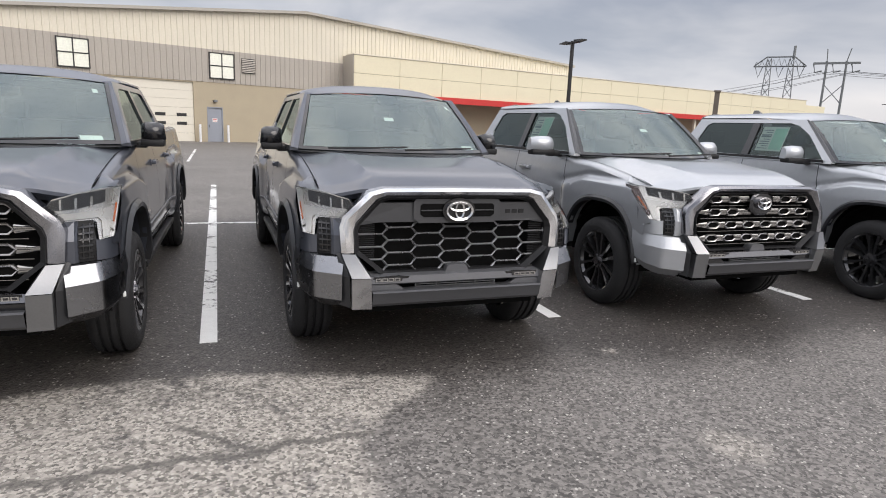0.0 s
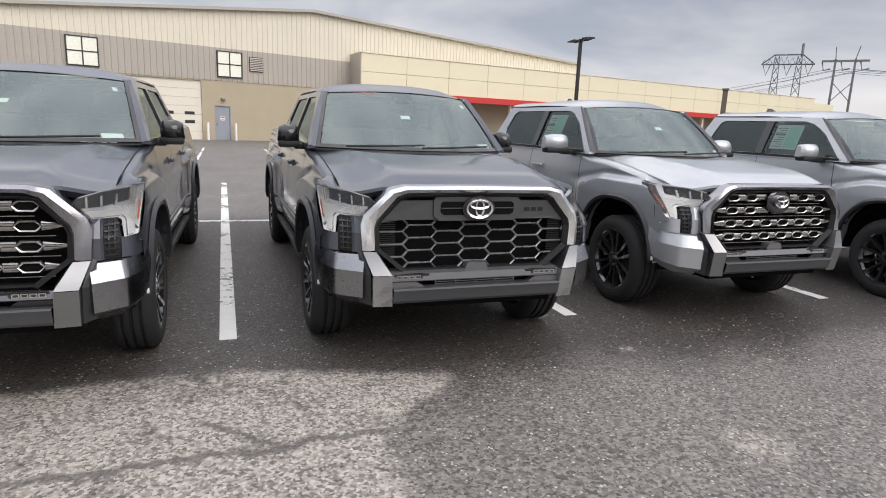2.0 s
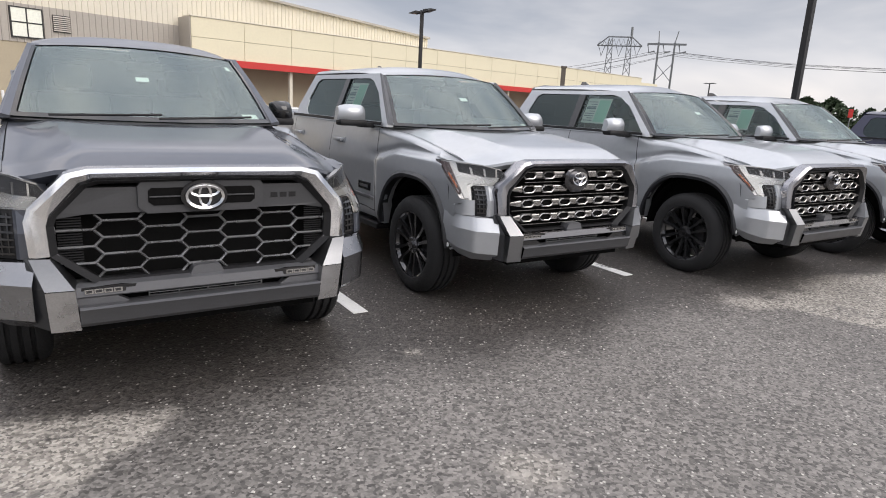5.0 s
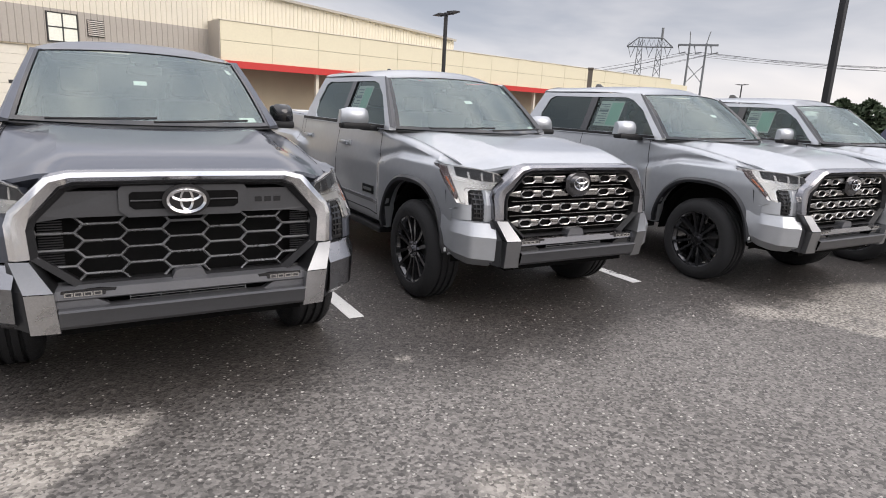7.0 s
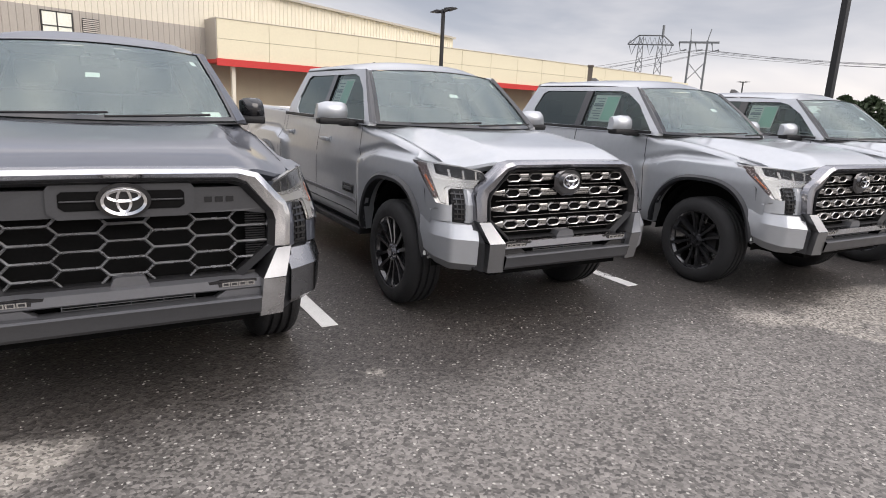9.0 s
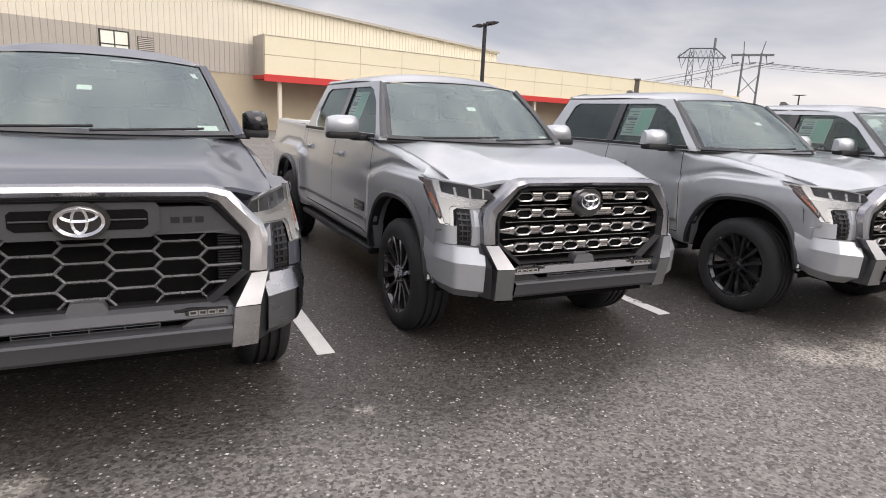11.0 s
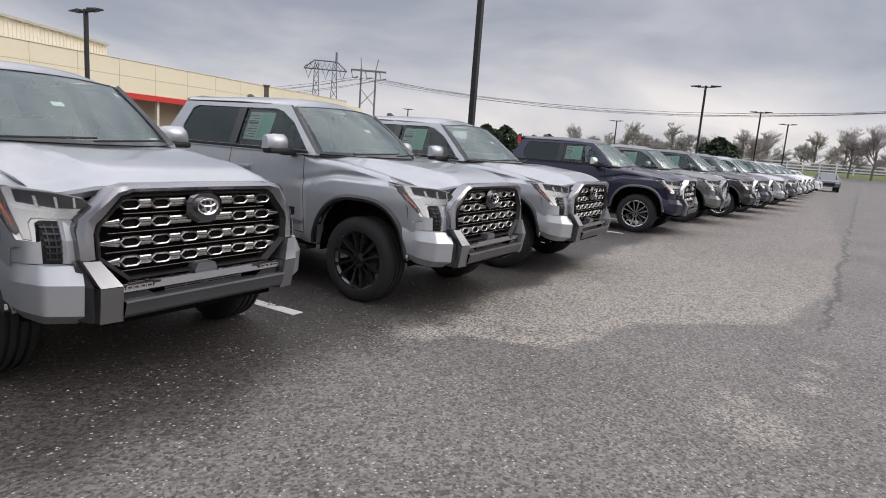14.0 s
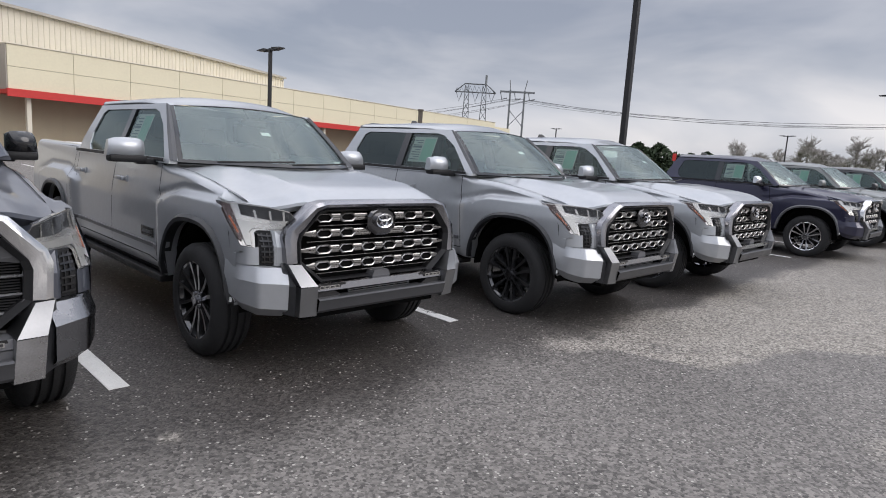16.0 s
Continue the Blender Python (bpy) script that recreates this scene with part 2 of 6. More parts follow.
def asphalt():
    """Worn parking-lot asphalt: wet areas with truck shade coloured in, dry pale areas with their own outlines,
    chippings and cracks.
    """
    m = bpy.data.materials.new("asphalt")
    m.use_nodes = True
    nt = m.node_tree
    N, L = nt.nodes.new, nt.links.new
    p = nt.nodes["Principled BSDF"]
    tc, sep = N("ShaderNodeTexCoord"), N("ShaderNodeSeparateXYZ")
    P = tc.outputs["Object"]
    L(P, sep.inputs[0])
    X, Y = sep.outputs["X"], sep.outputs["Y"]

    def val(s, v):
        if isinstance(v, (int, float)):
            s.default_value = v
        else:
            L(v, s)

    def op(kind, a, b=0.0, c=None):
        n = N("ShaderNodeMath")
        n.operation = kind
        val(n.inputs[0], a)
        val(n.inputs[1], b)
        if c is not None:
            val(n.inputs[2], c)
        return n.outputs[0]

    def noi(scale, detail=3.0, rough=0.55):
        n = N("ShaderNodeTexNoise")
        n.inputs["Scale"].default_value, n.inputs["Detail"].default_value, n.inputs["Roughness"].default_value = scale, detail, rough
        L(P, n.inputs["Vector"])
        return n.outputs["Fac"]

    def ramp(v, lo, hi):
        n = N("ShaderNodeMapRange")
        n.interpolation_type = "SMOOTHSTEP"
        val(n.inputs["Value"], v)
        n.inputs["From Min"].default_value, n.inputs["From Max"].default_value = lo, hi
        return n.outputs[0]

    def mixc(f, a, b):
        n = N("ShaderNodeMixRGB")
        val(n.inputs[0], f)
        for s, v in ((n.inputs[1], a), (n.inputs[2], b)):
            if isinstance(v, tuple):
                s.default_value = (*v, 1)
            else:
                L(v, s)
        return n.outputs[0]

    big, mid, fine = noi(0.55, 4), noi(3.2, 5, 0.6), noi(26, 3)
    wob = op("ADD", op("MULTIPLY", op("SUBTRACT", big, 0.5), 2.2), op("MULTIPLY", op("SUBTRACT", mid, 0.5), 1.3))
    # pale dry area beside the first bays
    xp = op("MAXIMUM", X, 0.0)
    a2 = ramp(op("SUBTRACT", op("ADD", op("MULTIPLY", xp, -0.27), op("ADD", -0.60, op("MULTIPLY", wob, 0.16))), Y), -0.05, 0.12)
    edge = op("ADD", 0.74, op("MULTIPLY", op("MAXIMUM", op("ADD", Y, 1.7), 0.0), 0.85))
    edge = op("ADD", edge, op("MULTIPLY", op("MULTIPLY", op("SUBTRACT", noi(0.12), 0.42), 9.0), ramp(Y, -2.6, -5.0)))
    a1 = ramp(op("SUBTRACT", op("ADD", edge, op("MULTIPLY", wob, 0.22)), X), -0.05, 0.10)
    dryA = op("MULTIPLY", a1, a2)
    # pale dry strip in front of the further bays
    front = op("ADD", -0.98, op("MULTIPLY", wob, 0.32))
    rim = N("ShaderNodeValToRGB")
    rim.color_ramp.interpolation = "LINEAR"
    edge_pts = ((5.6, -1.22), (6.25, -1.5), (6.45, -2.2), (6.9, -2.42), (7.8, -2.56), (8.1, -2.95), (8.9, -3.75), (11.3, -4.2), (17.0, -4.55))
    L(op("DIVIDE", op("SUBTRACT", X, 5.0), 12.0), rim.inputs[0])
    for i, (ex, ey) in enumerate(edge_pts):
        el = rim.color_ramp.elements[i] if i < 2 else rim.color_ramp.elements.new((ex - 5.0) / 12.0)
        el.position = (ex - 5.0) / 12.0
    for el, (ex, ey) in zip(rim.color_ramp.elements, edge_pts):
        q = (ey + 5.0) / 5.0
        el.color = (q, q, q, 1)
    back = op("ADD", op("SUBTRACT", op("MULTIPLY", rim.outputs[0], 5.0), 5.0), op("MULTIPLY", wob, 0.22))
    b1 = ramp(op("SUBTRACT", front, Y), -0.05, 0.3)
    b2 = ramp(op("SUBTRACT", Y, back), -0.04, 0.08)
    b3 = ramp(op("SUBTRACT", X, op("ADD", 5.75, op("MULTIPLY", wob, 0.2))), -0.1, 0.2)
    dryB = op("MULTIPLY", op("MULTIPLY", op("MULTIPLY", b1, b2), b3), op("ADD", 0.5, op("MULTIPLY", ramp(X, 16.0, 9.0), 0.5)))
    # small worn spots
    spots = 0.0
    for sx, sy, sr in ((5.95, -3.68, 0.40), (6.35, -3.55, 0.20), (6.95, -4.0, 0.16), (7.3, -4.02, 0.12), (7.75, -4.05, 0.14), (2.6, -2.24, 0.24), (2.79, -0.86, 0.10), (9.6, -5.2, 0.5)):
        dx, dy = op("SUBTRACT", X, sx), op("SUBTRACT", Y, sy)
        dist = op("SQRT", op("ADD", op("MULTIPLY", dx, dx), op("MULTIPLY", dy, dy)))
        one = ramp(op("ADD", dist, op("MULTIPLY", wob, 0.13)), sr, sr * 0.45)
        spots = op("MAXIMUM", one, spots)
    # wet zone under and just before the row, the trucks' shade painted in
    damp_shade = op("MULTIPLY", ramp(op("SUBTRACT", Y, op("ADD", -1.55, op("MULTIPLY", wob, 0.45))), 0.0, 0.8), ramp(Y, 6.2, 5.2))
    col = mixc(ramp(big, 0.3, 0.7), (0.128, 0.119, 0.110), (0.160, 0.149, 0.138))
    col = mixc(op("MULTIPLY", damp_shade, 0.86), col, (0.046, 0.041, 0.038))
    dry = op("MINIMUM", op("ADD", op("MAXIMUM", dryA, op("MULTIPLY", dryB, 0.85)), op("MULTIPLY", spots, 0.62)), 1.0)
    dry = op("MULTIPLY", dry, ramp(op("ADD", mid, op("MULTIPLY", fine, 0.5)), 0.52, 0.72))
    col = mixc(dry, col, (0.27, 0.25, 0.222))
    # chippings
    vs = N("ShaderNodeTexVoronoi")
    vs.inputs["Scale"].default_value = 62
    L(P, vs.inputs["Vector"])
    vsep = N("ShaderNodeSeparateXYZ")
    L(vs.outputs["Color"], vsep.inputs[0])
    tone = op("ADD", 0.40, op("MULTIPLY", vsep.outputs["X"], 1.20))
    tone = op("MULTIPLY", tone, op("ADD", 0.72, op("MULTIPLY", fine, 0.56)))
    sc = N("ShaderNodeVectorMath")
    sc.operation = "SCALE"
    L(col, sc.inputs[0])
    L(tone, sc.inputs["Scale"])
    chip = op("MULTIPLY", op("GREATER_THAN", vsep.outputs["Y"], 0.962), ramp(vs.outputs["Distance"], 0.55, 0.35))
    col = mixc(op("MULTIPLY", chip, 0.75), sc.outputs[0], (0.50, 0.48, 0.44))
    # cracks
    vc = N("ShaderNodeTexVoronoi")
    vc.feature = "DISTANCE_TO_EDGE"
    vc.inputs["Scale"].default_value = 0.55
    wv = N("ShaderNodeVectorMath")
    wv.operation = "ADD"
    nz = N("ShaderNodeTexNoise")
    nz.inputs["Scale"].default_value = 2.0
    L(P, nz.inputs["Vector"])
    L(P, wv.inputs[0])
    L(nz.outputs["Color"], wv.inputs[1])
    L(wv.outputs[0], vc.inputs["Vector"])
    crack = op("MULTIPLY", ramp(op("ADD", vc.outputs["Distance"], op("MULTIPLY", op("SUBTRACT", fine, 0.5), 0.05)), 0.026, 0.003), op("MULTIPLY", op("MULTIPLY", dryA, 0.5), ramp(big, 0.45, 0.6)))
    col = mixc(op("MULTIPLY", crack, 0.7), col, (0.05, 0.047, 0.043))
    rag = op("ADD", op("MULTIPLY", op("SUBTRACT", mid, 0.5), 0.34), op("MULTIPLY", op("SUBTRACT", fine, 0.5), 0.10))
    for slope, shift, x0, x1, wide in ((0.03, -1.61, -2.4, 1.0, 0.06), (-0.80, -1.38, -0.25, 0.32, 0.05)):
        off = op("ABSOLUTE", op("SUBTRACT", Y, op("ADD", op("MULTIPLY", X, slope), op("ADD", shift, rag))))
        band = op("MULTIPLY", ramp(off, wide, wide * 0.2), op("MULTIPLY", ramp(X, x0, x0 + 0.15), ramp(X, x1, x1 - 0.15)))
        col = mixc(op("MULTIPLY", op("MULTIPLY", band, dryA), 0.75), col, (0.075, 0.070, 0.064))
    # one long crack along the lane
    lane = op("ABSOLUTE", op("SUBTRACT", Y, op("ADD", op("MULTIPLY", X, -0.055), op("ADD", -3.62, op("MULTIPLY", wob, 0.22)))))
    long_crack = op("MULTIPLY", ramp(lane, 0.05, 0.012), ramp(X, 8.2, 9.4))
    col = mixc(op("MULTIPLY", long_crack, 0.7), col, (0.045, 0.042, 0.04))
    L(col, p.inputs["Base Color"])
    rough = op("SUBTRACT", op("ADD", 0.62, op("MULTIPLY", dry, 0.3)), op("MULTIPLY", damp_shade, 0.10))
    L(rough, p.inputs["Roughness"])
    p.inputs["Specular IOR Level"].default_value = 0.40
    bp = N("ShaderNodeBump")
    bp.inputs["Strength"].default_value, bp.inputs["Distance"].default_value = 0.7, 0.006
    hgt = op("ADD", op("MULTIPLY", vs.outputs["Distance"], -0.9), op("MULTIPLY", crack, -1.5))
    L(hgt, bp.inputs["Height"])
    L(bp.outputs[0], p.inputs["Normal"])
    return m


def worn_paint():
    """White road paint, rubbed through to the asphalt in flakes."""
    m = mat("road_paint_worn", (0.70, 0.70, 0.68), 0.6, var=0.12, scale=9, bump=0.4, bscale=90)
    nt = m.node_tree
    N, L = nt.nodes.new, nt.links.new
    p = nt.nodes["Principled BSDF"]
    tc, n1, n2, mx = N("ShaderNodeTexCoord"), N("ShaderNodeTexNoise"), N("ShaderNodeTexNoise"), N("ShaderNodeMixRGB")
    n1.inputs["Scale"].default_value, n1.inputs["Detail"].default_value, n1.inputs["Roughness"].default_value = 7.0, 8.0, 0.75
    n2.inputs["Scale"].default_value = 0.9
    ad, mr = N("ShaderNodeMath"), N("ShaderNodeMapRange")
    ad.operation = "ADD"
    for n in (n1, n2):
        L(tc.outputs["Object"], n.inputs["Vector"])
    L(n1.outputs["Fac"], ad.inputs[0])
    L(n2.outputs["Fac"], ad.inputs[1])
    L(ad.outputs[0], mr.inputs["Value"])
    mr.inputs["From Min"].default_value, mr.inputs["From Max"].default_value = 1.06, 1.13
    L(mr.outputs[0], mx.inputs[0])
    old = p.inputs["Base Color"].links[0].from_socket
    L(old, mx.inputs[1])
    mx.inputs[2].default_value = (0.07, 0.066, 0.062, 1)
    L(mx.outputs[0], p.inputs["Base Color"])
    return m


M["line"] = worn_paint()
M["asphalt"] = asphalt()


# ---- mesh helpers ----
def smooth01(t):
    t = max(0.0, min(1.0, t))
    return t * t * (3 - 2 * t)


def mesh(name, verts, faces, material, soft=False, out=None, sharp=38):
    me = bpy.data.meshes.new(name)
    me.from_pydata([tuple(v) for v in verts], [], faces)
    bm = bmesh.new()
    bm.from_mesh(me)
    if soft:
        bmesh.ops.remove_doubles(bm, verts=bm.verts, dist=0.0002)
    bmesh.ops.recalc_face_normals(bm, faces=bm.faces)
    if out is not None and sum((fc.normal.dot(Vector(out)) * fc.calc_area() for fc in bm.faces)) < 0:
        bmesh.ops.reverse_faces(bm, faces=bm.faces)
    bm.to_mesh(me)
    bm.free()
    me.materials.append(material)
    if soft:
        me.polygons.foreach_set("use_smooth", [True] * len(me.polygons))
        me.set_sharp_from_angle(angle=radians(sharp))
    return me


def part(name, me, parent, label=""):
    ob = new(name, me)
    ob.parent = parent
    return tagged(ob, label) if label else ob


def thing(name, label, category, group="", kind="", at=None):
    ob = new(name)
    ob.empty_display_size = 0.2
    if at is not None:
        ob.matrix_basis = at
    return tagged(ob, label, category, group, kind)


class Geo:
    """Gathers vertices and faces of one mesh."""

    def __init__(self):
        self.v, self.f = [], []

    def add(self, verts, faces):
        o = len(self.v)
        self.v += [tuple(q) for q in verts]
        self.f += [tuple(i + o for i in fc) for fc in faces]
        return self

    def box(self, x0, x1, y0, y1, z0, z1, bev=0.0):
        if bev <= 0:
            vs = [(x, y, z) for x in (x0, x1) for y in (y0, y1) for z in (z0, z1)]
            return self.add(vs, [(0, 1, 3, 2), (4, 6, 7, 5), (0, 4, 5, 1), (2, 3, 7, 6), (0, 2, 6, 4), (1, 5, 7, 3)])
        bm = bmesh.new()
        bmesh.ops.create_cube(bm, size=1.0)
        for q in bm.verts:
            q.co = Vector((x0 + (q.co.x + .5) * (x1 - x0), y0 + (q.co.y + .5) * (y1 - y0), z0 + (q.co.z + .5) * (z1 - z0)))
        bmesh.ops.bevel(bm, geom=bm.edges[:], offset=bev, segments=2, affect="EDGES", profile=0.6)
        bm.verts.index_update()
        self.add([q.co for q in bm.verts], [[q.index for q in fc.verts] for fc in bm.faces])
        bm.free()
        return self

    def grid(self, rows, close=False):
        n, k = len(rows), len(rows[0])
        fs = []
        for i in range(n - 1):
            for j in range(k - 1 + (1 if close else 0)):
                j2 = (j + 1) % k
                fs.append((i * k + j, i * k + j2, (i + 1) * k + j2, (i + 1) * k + j))
        return self.add([q for r in rows for q in r], fs)

    def tube(self, path, r, seg=8, r2=None):
        """A round bar along a path; r may taper to r2."""
        rows, n = [], len(path)
        for i, c in enumerate(path):
            c = Vector(c)
            d = (Vector(path[min(i + 1, n - 1)]) - Vector(path[max(i - 1, 0)])).normalized()
            a = d.orthogonal().normalized()
            b = d.cross(a)
            rr = r if r2 is None else r + (r2 - r) * i / max(1, n - 1)
            rows.append([c + rr * (math.cos(2 * math.pi * k / seg) * a + math.sin(2 * math.pi * k / seg) * b) for k in range(seg)])
        o = len(self.v)
        self.grid(rows, True)
        self.f.append(tuple(o + k for k in range(seg)))
        self.f.append(tuple(o + (n - 1) * seg + k for k in range(seg)))
        return self

    def prism(self, poly, put, back):
        """A slab: poly in two coordinates, put(a, b) its front place, back the shift to its rear face."""
        n = len(poly)
        fr = [Vector(put(a, b)) for a, b in poly]
        bk = [q + Vector(back) for q in fr]
        return self.add(fr + bk, [tuple(range(n)), tuple(range(2 * n - 1, n - 1, -1))]
                        + [(i, (i + 1) % n, n + (i + 1) % n, n + i) for i in range(n)])

    def ring(self, outer, inner, put, depth, lip=0.0):
        """A frame between two outlines of the same count; lip sets the inner edge back."""
        n = len(outer)
        vs = []
        for pl, d in ((outer, depth), (outer, 0.0), (inner, lip), (inner, depth)):
            vs += [Vector(put(a, b)) + Vector((0, d, 0)) for a, b in pl]
        fs = []
        for k in range(3):
            fs += [(k * n + i, k * n + (i + 1) % n, (k + 1) * n + (i + 1) % n, (k + 1) * n + i) for i in range(n)]
        return self.add(vs, fs)

    def curved(self, lo, hi, n, put, depth):
        """A bent panel between a lower and an upper outline, with edges that go back by depth."""
        x0, x1 = lo[0][0], lo[-1][0]
        xs = sorted({round(x0 + (x1 - x0) * i / n, 5) for i in range(n + 1)} | {round(q[0], 5) for q in lo + hi if x0 <= q[0] <= x1})
        rows = []
        for x in xs:
            a, b = lerp_table(lo, x), lerp_table(hi, x)
            r = [Vector(put(x, a + (b - a) * k / 4)) for k in range(5)]
            rows.append([r[0] + Vector((0, depth, 0))] + r + [r[-1] + Vector((0, depth, 0))])
        for e in (0, -1):
            rows.insert(0 if e == 0 else len(rows), [q + Vector((0, depth, 0)) for q in rows[e]])
        return self.grid(rows)

    def mirror(self):
        o = len(self.v)
        self.v += [(-x, y, z) for x, y, z in self.v]
        self.f += [tuple(i + o for i in reversed(fc)) for fc in self.f]
        return self

    def done(self, name, material, soft=False, out=None, sharp=38):
        return mesh(name, self.v, self.f, material, soft, out, sharp)


def flip(verts, s):
    return [(s * x, y, z) for x, y, z in verts]


def lerp_table(tab, t):
    for (a, va), (b, vb) in zip(tab, tab[1:]):
        if t <= b:
            return va + (vb - va) * max(0.0, (t - a)) / (b - a)
    return tab[-1][1]


# ---- ground, markings, buildings ----
def build_ground():
    g = Geo()
    xs = [-300, -60, -20, -5, 20, 60, 122, 300]
    ys = [-300, -60, -20, -8, 8, 40, 100, 300]
    g.grid([[(x, y, 0) for x in xs] for y in ys])
    tagged(new("ground", g.done("ground", M["asphalt"])), "worn grey asphalt parking lot, wet and coloured with shade along the trucks", "ground", kind="structure")
    far = Geo().grid([[(x, y, -0.25) for x in (-2500, 0, 2500)] for y in (-2500, 0, 2500)])
    tagged(new("far_ground", far.done("far_ground", M["grass"])), "dull winter grassland reaching the horizon", "ground", kind="structure")
    rise = Geo().grid([[(x, y, z) for y in (-90, -40, 0, 40, 90)] for x, z in ((72, -.03), (80, .04), (90, .28), (100, .62), (110, 1.0), (114, 1.12))])
    tagged(new("ground_rise", rise.done("ground_rise", M["asphalt"], True)), "gently rising far end of the asphalt lot", "ground", kind="structure")
    lawn = Geo().grid([[(x, y, z) for y in (-90, -40, 0, 40, 90)] for x, z in ((113.5, 1.05), (114, 1.16), (121, 1.62), (130, 1.9), (300, 2.2))])
    tagged(new("lawn", lawn.done("lawn", M["grass"])), "green grass strip beyond the parking lot", "lawn", kind="structure")
    for i in range(-1, 14):
        x0, y0 = {0: (0.0, 0.0), 1: (2.81, -0.04), 2: (5.72, -0.12), 5: (14.75, -0.55)}.get(i, (2.93 * i, -0.1))
        b = Geo().box(x0 - 0.06, x0 + 0.06, y0, 11.2, 0.0, 0.004)
        tagged(new("bay_line", b.done("bay_line", M["line"])), "worn white painted parking bay line on asphalt", "road marking", "parking bay lines")
    cross = Geo().box(-6, 40, 5.35, 5.45, 0.0, 0.0045)
    tagged(new("cross_line", cross.done("cross_line", M["line"])), "long white painted line between bay rows", "road marking")
    for i in range(-4, 6):
        b = Geo().box(-0.95 + 2.9 * i, -0.85 + 2.9 * i, 19.5, 28.5, 0.0, 0.004)
        tagged(new("bay_line", b.done("bay_line", M["line"])), "white painted bay line near the warehouse", "road marking", "far bay lines")


build_ground()

WALL = pose(-0.46, 39.63, 0, 0, 0, 19.3)      # origin at the grey door's corner; x runs along the warehouse wall
CREAM = pose(9.65, 41.06, 0, 0, 0, 11.2)       # x runs along the cream showroom front


def wall_slab(name, label, m, poly, depth, material, category="wall", kind="structure"):
    """An upright slab in the plane of a wall: poly in metres along and up."""
    g = Geo().prism(poly, lambda a, b: (a, 0, b), (0, depth, 0))
    ob = new(name, g.done(name, material))
    ob.matrix_basis = m
    return tagged(ob, label, category, kind=kind)


def ribs(parent, m_top, x0, x1, step, z0, tops, material):
    """Standing ribs of a metal wall, joined."""
    g = Geo()
    x = x0
    while x < x1:
        z1 = m_top(x)
        g.add([(x - .05, 0, z0), (x - .025, -.045, z0), (x + .025, -.045, z0), (x + .05, 0, z0),
               (x - .05, 0, z1), (x - .025, -.045, z1), (x + .025, -.045, z1), (x + .05, 0, z1)],
              [(0, 1, 5, 4), (1, 2, 6, 5), (2, 3, 7, 6)])
        x += step
    ob = part("siding_ribs", g.done("siding_ribs", material), parent)
    ob["kind"] = "stuff"
    return ob


